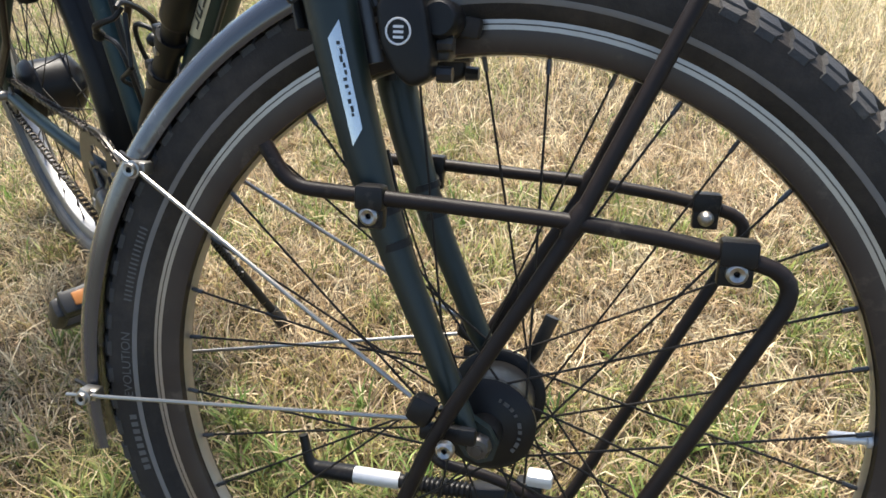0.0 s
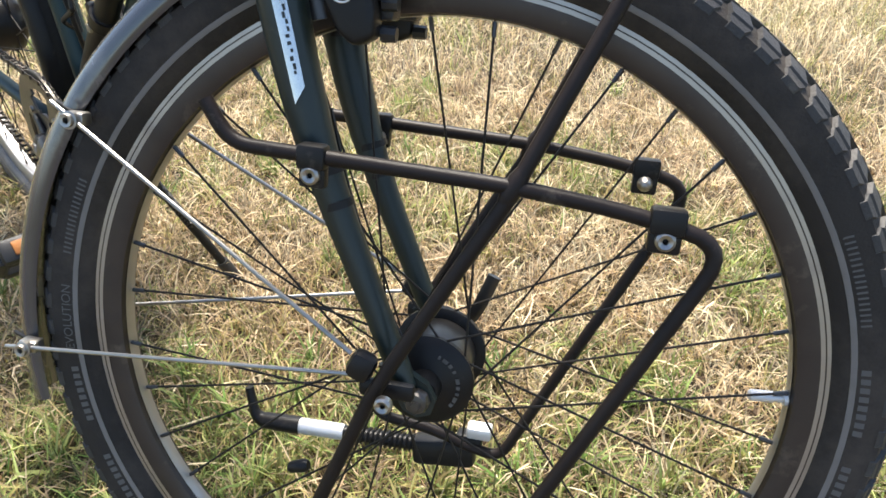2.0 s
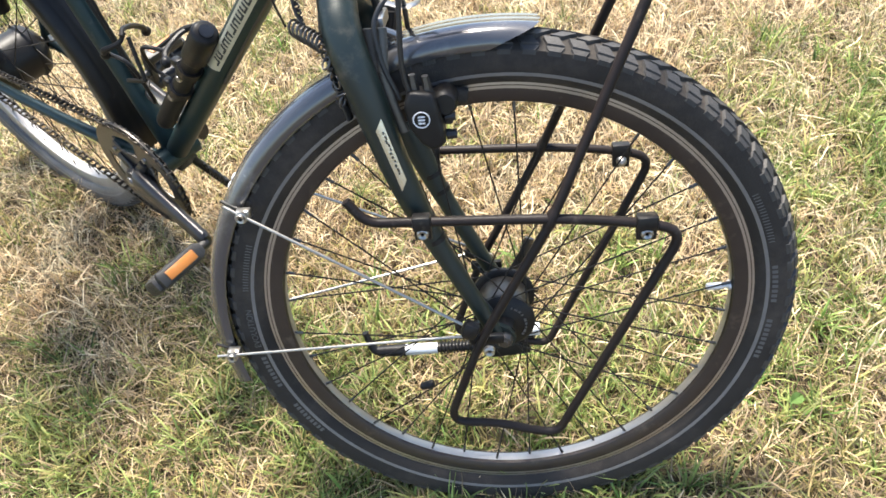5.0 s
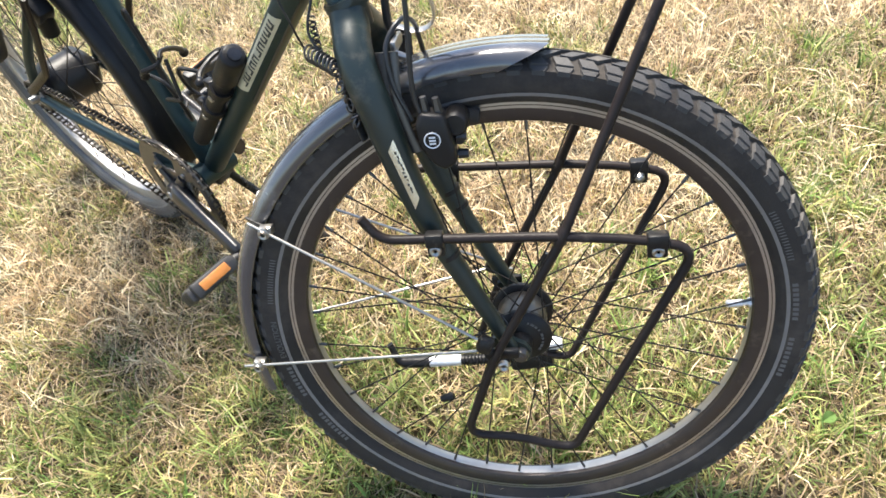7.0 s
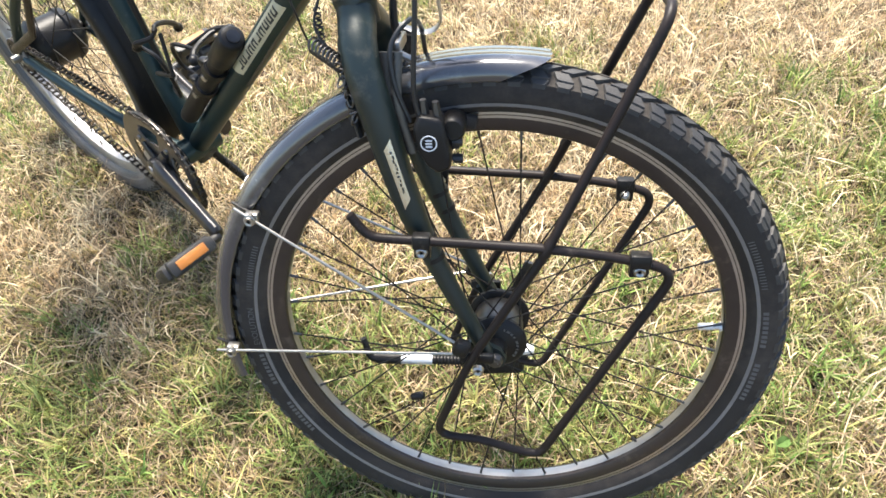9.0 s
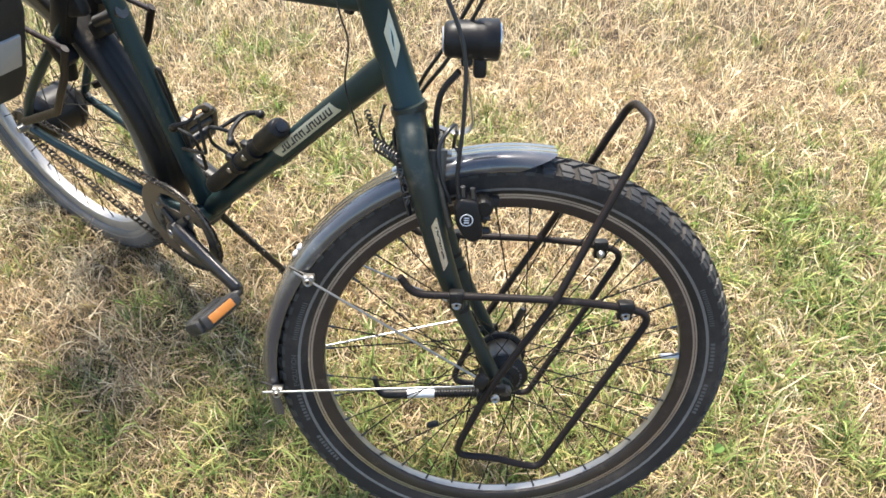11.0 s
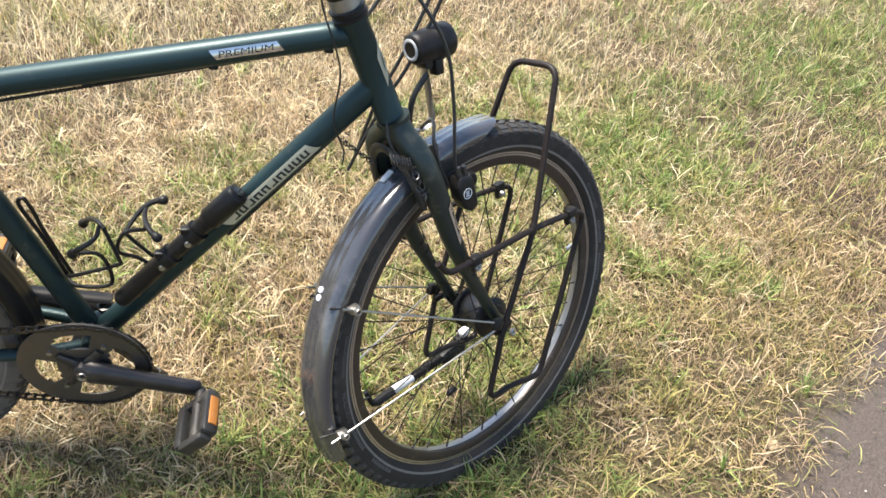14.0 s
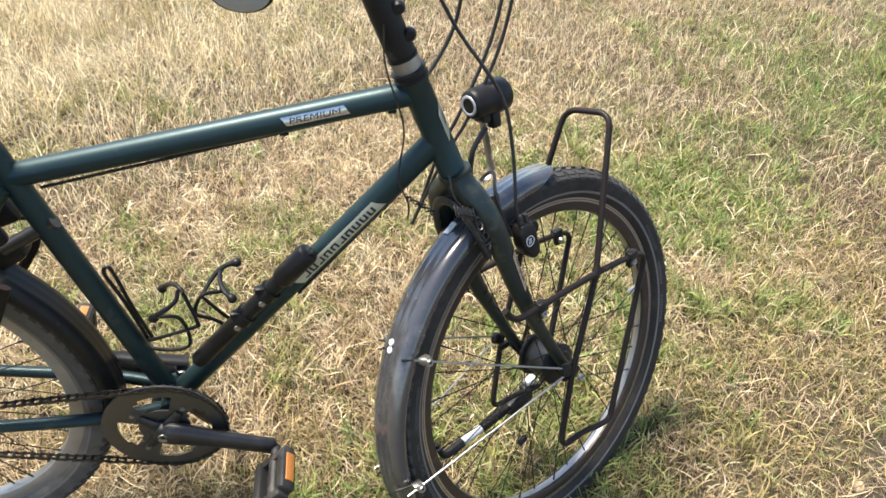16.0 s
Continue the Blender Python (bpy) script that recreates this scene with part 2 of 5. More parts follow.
def tube_patch(a, b, r, f0, f1, ang0, ang1, side, n=10, lift=0.0008, taper=0.0):
    """A sticker wrapped on a round tube from a to b: a strip between two fractions of its length and two angles round it."""
    a, b, side = Vector(a), Vector(b), Vector(side)
    d = (b - a).normalized()
    side = (side - d * side.dot(d)).normalized()
    up = d.cross(side)
    vs, fs = [], []
    for i in range(2):
        f = f0 if i == 0 else f1
        for k in range(n + 1):
            ang = radians(ang0 + (ang1 - ang0) * k / n)
            shift = taper * (k / n - 0.5) * (b - a).length
            rr = (r[0] + (r[1] - r[0]) * f if isinstance(r, tuple) else r) + lift
            vs.append(a + (b - a) * f + d * shift + side * math.cos(ang) * rr + up * math.sin(ang) * rr)
    for k in range(n):
        fs.append((k, k + 1, n + 1 + k + 1, n + 1 + k))
    return vs, fs


def softened(geo, offset, seg=2):
    """The same solid with its edges rounded."""
    me = bpy.data.meshes.new("solid")
    me.from_pydata([tuple(v) for v in geo[0]], [], geo[1])
    bm = bmesh.new()
    bm.from_mesh(me)
    bmesh.ops.recalc_face_normals(bm, faces=bm.faces)
    bmesh.ops.bevel(bm, geom=bm.edges[:], offset=offset, segments=seg, affect="EDGES", profile=0.5)
    bm.verts.index_update()
    out = [v.co.copy() for v in bm.verts], [tuple(v.index for v in f.verts) for f in bm.faces]
    bm.free()
    bpy.data.meshes.remove(me)
    return out


# ---- ground ----
def ground_material():
    m = bpy.data.materials.new("dry_lawn_soil")
    m.use_nodes = True
    nt = m.node_tree
    b = nt.nodes["Principled BSDF"]
    b.inputs["Roughness"].default_value = 0.95
    tc = nt.nodes.new("ShaderNodeTexCoord")
    noises = []
    for s, d in ((1.6, 3), (45, 8), (260, 6)):
        n = nt.nodes.new("ShaderNodeTexNoise")
        n.inputs["Scale"].default_value, n.inputs["Detail"].default_value = s, d
        nt.links.new(tc.outputs["Object"], n.inputs["Vector"])
        noises.append(n)
    c1 = nt.nodes.new("ShaderNodeValToRGB")
    c1.color_ramp.elements[0].position, c1.color_ramp.elements[0].color = 0.35, (0.022, 0.014, 0.008, 1)
    c1.color_ramp.elements[1].position, c1.color_ramp.elements[1].color = 0.68, (0.080, 0.052, 0.030, 1)
    nt.links.new(noises[1].outputs["Fac"], c1.inputs[0])
    mix = nt.nodes.new("ShaderNodeMix")
    mix.data_type = "RGBA"
    mix.inputs[7].default_value = (0.075, 0.075, 0.03, 1)
    nt.links.new(c1.outputs[0], mix.inputs[6])
    mr = nt.nodes.new("ShaderNodeMapRange")
    mr.inputs[1].default_value, mr.inputs[2].default_value, mr.inputs[4].default_value = 0.45, 0.7, 0.7
    nt.links.new(noises[0].outputs["Fac"], mr.inputs[0])
    nt.links.new(mr.outputs[0], mix.inputs[0])
    # bare earth of the path, by the attribute "earth"
    at = nt.nodes.new("ShaderNodeAttribute")
    at.attribute_name = "earth"
    c2 = nt.nodes.new("ShaderNodeValToRGB")
    c2.color_ramp.elements[0].position, c2.color_ramp.elements[0].color = 0.3, (0.040, 0.031, 0.026, 1)
    c2.color_ramp.elements[1].position, c2.color_ramp.elements[1].color = 0.72, (0.100, 0.081, 0.069, 1)
    nt.links.new(noises[2].outputs["Fac"], c2.inputs[0])
    mix2 = nt.nodes.new("ShaderNodeMix")
    mix2.data_type = "RGBA"
    nt.links.new(at.outputs["Fac"], mix2.inputs[0])
    nt.links.new(mix.outputs[2], mix2.inputs[6])
    nt.links.new(c2.outputs[0], mix2.inputs[7])
    # the lawn beyond, by the attribute "turf"
    far = nt.nodes.new("ShaderNodeAttribute")
    far.attribute_name = "turf"
    c3 = nt.nodes.new("ShaderNodeValToRGB")
    c3.color_ramp.elements[0].position, c3.color_ramp.elements[0].color = 0.40, (0.040, 0.040, 0.014, 1)
    c3.color_ramp.elements[1].position, c3.color_ramp.elements[1].color = 0.60, (0.125, 0.095, 0.048, 1)
    nt.links.new(noises[1].outputs["Fac"], c3.inputs[0])
    mix3 = nt.nodes.new("ShaderNodeMix")
    mix3.data_type = "RGBA"
    nt.links.new(far.outputs["Fac"], mix3.inputs[0])
    nt.links.new(mix2.outputs[2], mix3.inputs[6])
    nt.links.new(c3.outputs[0], mix3.inputs[7])
    nt.links.new(mix3.outputs[2], b.inputs["Base Color"])
    bp = nt.nodes.new("ShaderNodeBump")
    bp.inputs["Strength"].default_value, bp.inputs["Distance"].default_value = 0.8, 0.01
    nt.links.new(noises[1].outputs["Fac"], bp.inputs["Height"])
    nt.links.new(bp.outputs[0], b.inputs["Normal"])
    return m


def grass_material():
    m = bpy.data.materials.new("grass_blades")
    m.use_nodes = True
    nt = m.node_tree
    b = nt.nodes["Principled BSDF"]
    b.inputs["Roughness"].default_value = 0.5
    b.inputs["Specular IOR Level"].default_value = 0.35
    at = nt.nodes.new("ShaderNodeAttribute")
    at.attribute_name = "tone"
    gi = nt.nodes.new("ShaderNodeNewGeometry")
    ramp = nt.nodes.new("ShaderNodeValToRGB")
    e = ramp.color_ramp.elements
    e[0].position, e[0].color = 0.0, (0.90, 0.79, 0.54, 1)
    e[1].position, e[1].color = 1.0, (0.17, 0.29, 0.07, 1)
    for pos, col in ((0.16, (0.74, 0.585, 0.37, 1)), (0.38, (0.43, 0.305, 0.195, 1)), (0.52, (0.52, 0.41, 0.18, 1)), (0.72, (0.40, 0.42, 0.15, 1))):
        q = e.new(pos)
        q.color = col
    nt.links.new(at.outputs["Fac"], ramp.inputs[0])
    hsv = nt.nodes.new("ShaderNodeHueSaturation")
    mr = nt.nodes.new("ShaderNodeMapRange")
    mr.inputs[3].default_value, mr.inputs[4].default_value = 0.22, 1.38
    nt.links.new(gi.outputs["Random Per Island"], mr.inputs[0])
    nt.links.new(mr.outputs[0], hsv.inputs["Value"])
    nt.links.new(ramp.outputs[0], hsv.inputs["Color"])
    nt.links.new(hsv.outputs[0], b.inputs["Base Color"])
    tr = nt.nodes.new("ShaderNodeBsdfTranslucent")
    nt.links.new(hsv.outputs[0], tr.inputs["Color"])
    mx = nt.nodes.new("ShaderNodeMixShader")
    mx.inputs[0].default_value = 0.38
    nt.links.new(b.outputs[0], mx.inputs[1])
    nt.links.new(tr.outputs[0], mx.inputs[2])
    nt.links.new(mx.outputs[0], nt.nodes["Material Output"].inputs[0])
    return m


def field(xs, ys, scale, seed):
    """Smooth noise from -1 to 1 over arrays of places."""
    rng = np.random.default_rng(seed)
    out = np.zeros_like(xs)
    for k in range(9):
        a = rng.uniform(0, 2 * np.pi)
        w = scale * rng.uniform(0.6, 1.8)
        out += np.sin(xs * np.cos(a) * w + ys * np.sin(a) * w + rng.uniform(0, 6.28))
    return out / 4.0


def earth_amount(xs, ys):
    """Bare earth: the edge of a trodden path beside the lawn."""
    edge = -0.385 + 0.02 * np.clip(xs - 0.6, 0, 1.0) - 0.30 * np.clip(0.62 - xs, 0, 0.3) + 0.035 * field(xs, ys, 14, 5) + 0.02 * field(xs, ys, 40, 6)
    return np.clip((edge - ys) / 0.12, 0, 1) * np.clip((ys + 2.2) / 0.3, 0, 1)


def bump2(xs, ys, x, y, w, h):
    return np.exp(-(((xs - x) / w) ** 2 + ((ys - y) / h) ** 2))


def greenness(xs, ys):
    """How green the turf is from place to place, 0 straw to 1 green."""
    g = 0.35 + 0.16 * field(xs, ys, 3.2, 1) + 0.25 * field(xs, ys, 11, 2) + 0.16 * field(xs, ys, 28, 3)
    g = g + 0.50 * bump2(xs, ys, 2.4, 0.30, 0.9, 0.38) + 0.32 * bump2(xs, ys, 1.05, 0.35, 0.45, 0.32)
    g = g + 0.26 * bump2(xs, ys, 0.15, 0.1, 0.35, 0.22) + 0.25 * bump2(xs, ys, -0.6, 0.0, 0.3, 0.16)
    g = g + 0.40 * bump2(xs, ys, 0.52, 0.03, 0.22, 0.13) - 0.25 * bump2(xs, ys, 0.5, -0.27, 0.3, 0.13)
    g = g + 0.15 * bump2(xs, ys, 0.6, 0.75, 0.35, 0.3)
    g = g - 0.30 * bump2(xs, ys, 0.2, 1.25, 0.6, 0.5) - 0.30 * bump2(xs, ys, -0.40, 0.42, 0.45, 0.22) - 0.18 * bump2(xs, ys, 0.05, 0.62, 0.35, 0.25) - 0.20 * bump2(xs, ys, -0.70, 0.28, 0.25, 0.15)
    g = g - 0.3 * bump2(xs, ys, 0.95, -0.2, 0.35, 0.2) - 0.38 * bump2(xs, ys, 1.35, 1.15, 0.7, 0.42) - 0.3 * bump2(xs, ys, 1.2, 1.9, 0.8, 0.5)
    g = g + 0.22 * bump2(xs, ys, -0.15, -0.12, 0.5, 0.16)
    # bleached strip along the trodden edge
    g = g - 0.30 * np.clip(1 - (ys + 0.36) / 0.24, 0, 1) * np.clip((xs - 0.55) / 0.3, 0, 1)
    return np.clip(g, 0.03, 1)


def paleness(xs, ys):
    """Longer, bleached straw at the far edge of the lawn."""
    return np.clip(bump2(xs, ys, 0.0, 2.7, 1.0, 0.7) * 1.6, 0, 1)


def height(xs, ys):
    return 0.004 * field(xs, ys, 7, 11) + 0.002 * field(xs, ys, 30, 12) - 0.018


def build_ground():
    axis = np.concatenate([[-400, -120, -40, -15, -7], np.linspace(-4, 4.5, 160), [7, 15, 40, 120, 400]])
    gx, gy = np.meshgrid(axis, axis, indexing="ij")
    z = np.where((np.abs(gx) < 4.2) & (np.abs(gy) < 4.2), height(gx, gy), -0.018)
    n = len(axis)
    verts = np.stack([gx, gy, z], -1).reshape(-1, 3)
    idx = np.arange(n * n).reshape(n, n)
    faces = np.stack([idx[:-1, :-1], idx[1:, :-1], idx[1:, 1:], idx[:-1, 1:]], -1).reshape(-1, 4)
    me = bpy.data.meshes.new("ground")
    me.from_pydata(verts.tolist(), [], faces.tolist())
    at = me.attributes.new("earth", "FLOAT", "POINT")
    at.data.foreach_set("value", earth_amount(verts[:, 0], verts[:, 1]).astype(np.float32))
    at = me.attributes.new("turf", "FLOAT", "POINT")
    out = np.maximum(np.abs(verts[:, 0] - 0.2) - 2.8, np.maximum(verts[:, 1] - 3.3, -1.9 - verts[:, 1]))
    turf = np.clip(out / 0.5, 0, 1) * (1 - earth_amount(verts[:, 0], verts[:, 1]))
    at.data.foreach_set("value", turf.astype(np.float32))
    me.shade_smooth()
    me.materials.append(ground_material())
    ob = new("ground", me)
    tagged(ob, "dry summer lawn soil with a strip of bare trodden earth", "ground", kind="structure")


def inside(xs, ys, box, fade):
    """One well within a box, falling to nothing at its edge."""
    d = np.minimum(np.minimum(xs - box[0], box[1] - xs), np.minimum(ys - box[2], box[3] - ys))
    return np.clip(d / fade, 0, 1)


def blades(name, n, box, length, width, lean, bend, green_share, seed, mat, label, hole=None, lie=0.0, fine=True, fade=0.3, brown=0.0):
    """Many curved tapering blades as one mesh: five points on each edge's way from root to tip."""
    rng = np.random.default_rng(seed)
    x = rng.uniform(box[0], box[1], n)
    y = rng.uniform(box[2], box[3], n)
    keep = rng.uniform(0, 1, n) > earth_amount(x, y) * 0.96
    keep &= rng.uniform(0, 1, n) < inside(x, y, box, fade)
    if hole:
        keep &= rng.uniform(0, 1, n) > inside(x, y, hole, 0.3)
    clump = np.clip(0.5 + 0.35 * field(x, y, 70, seed + 3) + 0.25 * field(x, y, 190, seed + 4), 0, 1)
    thin = 0.50 * np.clip((0.03 - y) / 0.35, 0, 1) * np.clip((x + 0.1) / 0.2, 0, 1) * np.clip((1.1 - x) / 0.4, 0.4, 1) + 0.22 * np.clip(field(x, y, 22, 61), 0, 1)
    keep &= rng.uniform(0, 1, n) < (0.10 + 1.1 * clump ** 1.3) * (1 - thin)
    x, y, clump = x[keep], y[keep], clump[keep]
    n = len(x)
    az = rng.uniform(0, 2 * np.pi, n) + 0.8 * field(x, y, 20, seed + 9)
    pale = paleness(x, y)
    ln = rng.uniform(*length, n) * (0.5 + 0.85 * clump) * (1 + 1.1 * pale)
    wd = rng.uniform(*width, n)
    t0 = np.radians(rng.uniform(*lean, n))
    dt = np.radians(rng.uniform(*bend, n))
    z = height(x, y) - 0.003 + rng.uniform(0, lie, n)
    tw = rng.uniform(-1.0, 1.0, n)
    sweep_side = rng.uniform(-0.5, 0.5, n)
    pts = [np.stack([x, y, z], 1)]
    for k in range(3):
        a = az + sweep_side * k
        t = np.minimum(t0 + dt * k / 2, np.radians(112))
        step = np.stack([np.cos(a) * np.sin(t), np.sin(a) * np.sin(t), np.cos(t)], 1) * (ln / 3)[:, None]
        q = pts[-1] + step
        q[:, 2] = np.maximum(q[:, 2], z - 0.001)
        pts.append(q)
    side = np.stack([-np.sin(az) * np.cos(tw), np.cos(az) * np.cos(tw), np.sin(tw)], 1) * wd[:, None] / 2
    if fine:
        rings = [pts[0] - side * 0.8, pts[0] + side * 0.8, pts[1] - side, pts[1] + side, pts[2] - side * 0.75, pts[2] + side * 0.75, pts[3]]
        polys = [[0, 1, 3, 2], [2, 3, 5, 4], [4, 5, 6]]
    else:
        rings = [pts[0] - side * 0.9, pts[0] + side * 0.9, pts[2] - side * 0.8, pts[2] + side * 0.8, pts[3]]
        polys = [[0, 1, 3, 2], [2, 3, 4]]
    c, flat = len(rings), [i for p in polys for i in p]
    v = np.stack(rings, 1).reshape(-1, 3)
    loops = (np.arange(n)[:, None] * c + np.array([flat])).ravel()
    starts = (np.arange(n)[:, None] * len(flat) + np.array([[4 * k for k in range(len(polys))]])).ravel()
    me = bpy.data.meshes.new(name)
    me.vertices.add(n * c)
    me.vertices.foreach_set("co", v.astype(np.float32).ravel())
    me.loops.add(n * len(flat))
    me.loops.foreach_set("vertex_index", loops.astype(np.int32))
    me.polygons.add(n * len(polys))
    me.polygons.foreach_set("loop_start", starts.astype(np.int32))
    me.update(calc_edges=True)
    me.shade_smooth()
    g = np.clip(greenness(x, y) * green_share, 0, 1)
    green = rng.uniform(0, 1, n) < g
    tone = np.clip(np.where(green, rng.normal(0.68, 0.14, n) + 0.18 * g, rng.normal(0.19, 0.14, n) + 0.13 * field(x, y, 30, 51) + 0.20 * np.clip((0.20 - y) / 0.3, 0, 1) + 0.14 * bump2(x, y, -0.35, 0.28, 0.45, 0.25)) - 0.35 * pale + brown * (1 - pale), 0, 1)
    at = me.attributes.new("tone", "FLOAT", "POINT")
    at.data.foreach_set("value", np.repeat(tone, c).astype(np.float32))
    me.materials.append(mat)
    ob = new(name, me)
    tagged(ob, label, "grass", kind="stuff")
    return ob


build_ground()
TURF = grass_material()
NEAR = (-1.40, 1.40, -0.80, 1.50)
FAR = (-3.1, 3.6, -0.95, 4.0)
blades("grass", 300000, NEAR, (0.022, 0.062), (0.0014, 0.0031), (0, 46), (10, 85), 1.2, 21, TURF, "short mown lawn grass, half dried out")
blades("straw", 75000, NEAR, (0.025, 0.08), (0.0011, 0.0028), (25, 82), (0, 60), 0.3, 22, TURF, "matted dry straw-coloured grass cuttings on the lawn", lie=0.026)
blades("grass", 420000, FAR, (0.03, 0.085), (0.0015, 0.0034), (0, 42), (8, 70), 1.3, 23, TURF, "short mown lawn grass, half dried out", hole=NEAR, fine=False, fade=0.7)
blades("straw", 85000, FAR, (0.04, 0.10), (0.0014, 0.0032), (25, 82), (0, 60), 0.3, 24, TURF, "matted dry straw-coloured grass cuttings on the lawn", hole=NEAR, lie=0.03, fine=False, fade=0.7)


blades("thatch", 150000, NEAR, (0.010, 0.034), (0.0012, 0.0026), (35, 88), (0, 40), 0.0, 25, TURF, "dead brown thatch between the blades of the lawn", lie=0.012, fine=False, brown=0.19)
blades("thatch", 130000, FAR, (0.015, 0.042), (0.0014, 0.0030), (35, 88), (0, 40), 0.0, 26, TURF, "dead brown thatch between the blades of the lawn", hole=NEAR, lie=0.012, fine=False, fade=0.7, brown=0.17)


def tufts(count, box, seed):
    """Green tufts, each a spray of longer blades from one root."""
    rng = np.random.default_rng(seed)
    cx, cy = rng.uniform(box[0], box[1], count * 4), rng.uniform(box[2], box[3], count * 4)
    ok = (rng.uniform(0, 1, count * 4) < greenness(cx, cy) ** 1.5) & (earth_amount(cx, cy) < 0.4)
    cx, cy = cx[ok][:count], cy[ok][:count]
    vs, loops, starts, tones = [], [], [], []
    for x, y in zip(cx, cy):
        base_tone = rng.uniform(0.62, 0.98)
        for _ in range(rng.integers(7, 22)):
            az, ln, wd = rng.uniform(0, 6.283), rng.uniform(0.035, 0.085), rng.uniform(0.0018, 0.0042)
            t, bend = rng.uniform(0.05, 0.7), rng.uniform(0.2, 1.1)
            p = np.array([x + rng.normal(0, 0.006), y + rng.normal(0, 0.006), -0.018])
            sd = np.array([-math.sin(az), math.cos(az), rng.uniform(-0.5, 0.5)]) * wd / 2
            k = len(vs)
            for m, wide in ((0, 0.8), (1, 1.0), (2, 0.75)):
                vs += [p - sd * wide, p + sd * wide]
                a = t + bend * m / 2
                p = p + np.array([math.cos(az) * math.sin(a), math.sin(az) * math.sin(a), math.cos(a)]) * ln / 3
            vs.append(p)
            n0 = len(loops)
            loops += [k, k + 1, k + 3, k + 2, k + 2, k + 3, k + 5, k + 4, k + 4, k + 5, k + 6]
            starts += [n0, n0 + 4, n0 + 8]
            tones += [min(1.0, max(0.0, base_tone + rng.normal(0, 0.08)))] * 7
    me = bpy.data.meshes.new("grass_tufts")
    me.vertices.add(len(vs))
    me.vertices.foreach_set("co", np.array(vs, np.float32).ravel())
    me.loops.add(len(loops))
    me.loops.foreach_set("vertex_index", np.array(loops, np.int32))
    me.polygons.add(len(starts))
    me.polygons.foreach_set("loop_start", np.array(starts, np.int32))
    me.update(calc_edges=True)
    me.shade_smooth()
    at = me.attributes.new("tone", "FLOAT", "POINT")
    at.data.foreach_set("value", np.array(tones, np.float32))
    me.materials.append(TURF)
    tagged(new("grass_tufts", me), "fresh green tufts standing out of the dry lawn", "grass", kind="stuff")


tufts(650, NEAR, 31)
tufts(1300, FAR, 32)


# ---- the bicycle ----
bicycle = empty("bicycle", Matrix())
tagged(bicycle, "dark green touring bicycle with black front rack, standing on dry grass", "bicycle")


def tyre_radius(y):
    return 0.3375 - 0.0115 * (abs(y) / 0.0250) ** 2.2


def tread_geo(n=84):
    """Slanted blocks in rows over the crown and the shoulders of a tyre."""
    vs, fs = [], []
    step = 2 * math.pi / n

    def put(corners, h, drop=0.0):
        k = len(vs)
        cy = sum(c[1] for c in corners) / 4
        ca = sum(c[0] for c in corners) / 4
        for lift, shrink in ((-0.002, 1.0), (h, 0.93)):
            for a, y in corners:
                a2, y2 = ca + (a - ca) * shrink, cy + (y - cy) * shrink
                r = tyre_radius(y2) - 0.003 + lift
                vs.append((r * math.cos(a2), y2, r * math.sin(a2)))
        fs.extend([(k + 4, k + 5, k + 6, k + 7), (k, k + 1, k + 5, k + 4), (k + 1, k + 2, k + 6, k + 5), (k + 2, k + 3, k + 7, k + 6), (k + 3, k, k + 4, k + 7)])

    for i in range(n):
        for s in (1, -1):
            a = step * (i + (0.5 if s < 0 else 0))
            put([(a, 0.0010 * s), (a + step * 0.62, 0.0018 * s), (a + step * 1.10, 0.0112 * s), (a + step * 0.60, 0.0118 * s)], 0.0038)
            b = a + step * 0.45
            put([(b + step * 0.30, 0.0132 * s), (b + step * 0.92, 0.0126 * s), (b + step * 0.74, 0.0210 * s), (b + step * 0.02, 0.0214 * s)], 0.0038)
            put([(b + step * 0.02, 0.0218 * s), (b + step * 0.80, 0.0214 * s), (b + step * 0.66, 0.0256 * s), (b + step * 0.16, 0.0258 * s)], 0.0026)
    return vs, fs


TYRE_SECTION = [(0.2885, -0.0130), (0.2925, -0.0185), (0.299, -0.0228), (0.308, -0.0252), (0.3165, -0.0257), (0.3240, -0.0248)] + \
    [(tyre_radius(y) - 0.003, y) for y in (-0.021, -0.014, -0.007, 0, 0.007, 0.014, 0.021)] + \
    [(0.3240, 0.0248), (0.3165, 0.0257), (0.308, 0.0252), (0.299, 0.0228), (0.2925, 0.0185), (0.2885, 0.0130)]


def wall_y(r):
    """Half width of the tyre at a radius."""
    pts = sorted((p[0], p[1]) for p in TYRE_SECTION if p[1] > 0)
    for (r0, y0), (r1, y1) in zip(pts, pts[1:]):
        if r0 <= r <= r1:
            return y0 + (y1 - y0) * (r - r0) / (r1 - r0)
    return 0.025


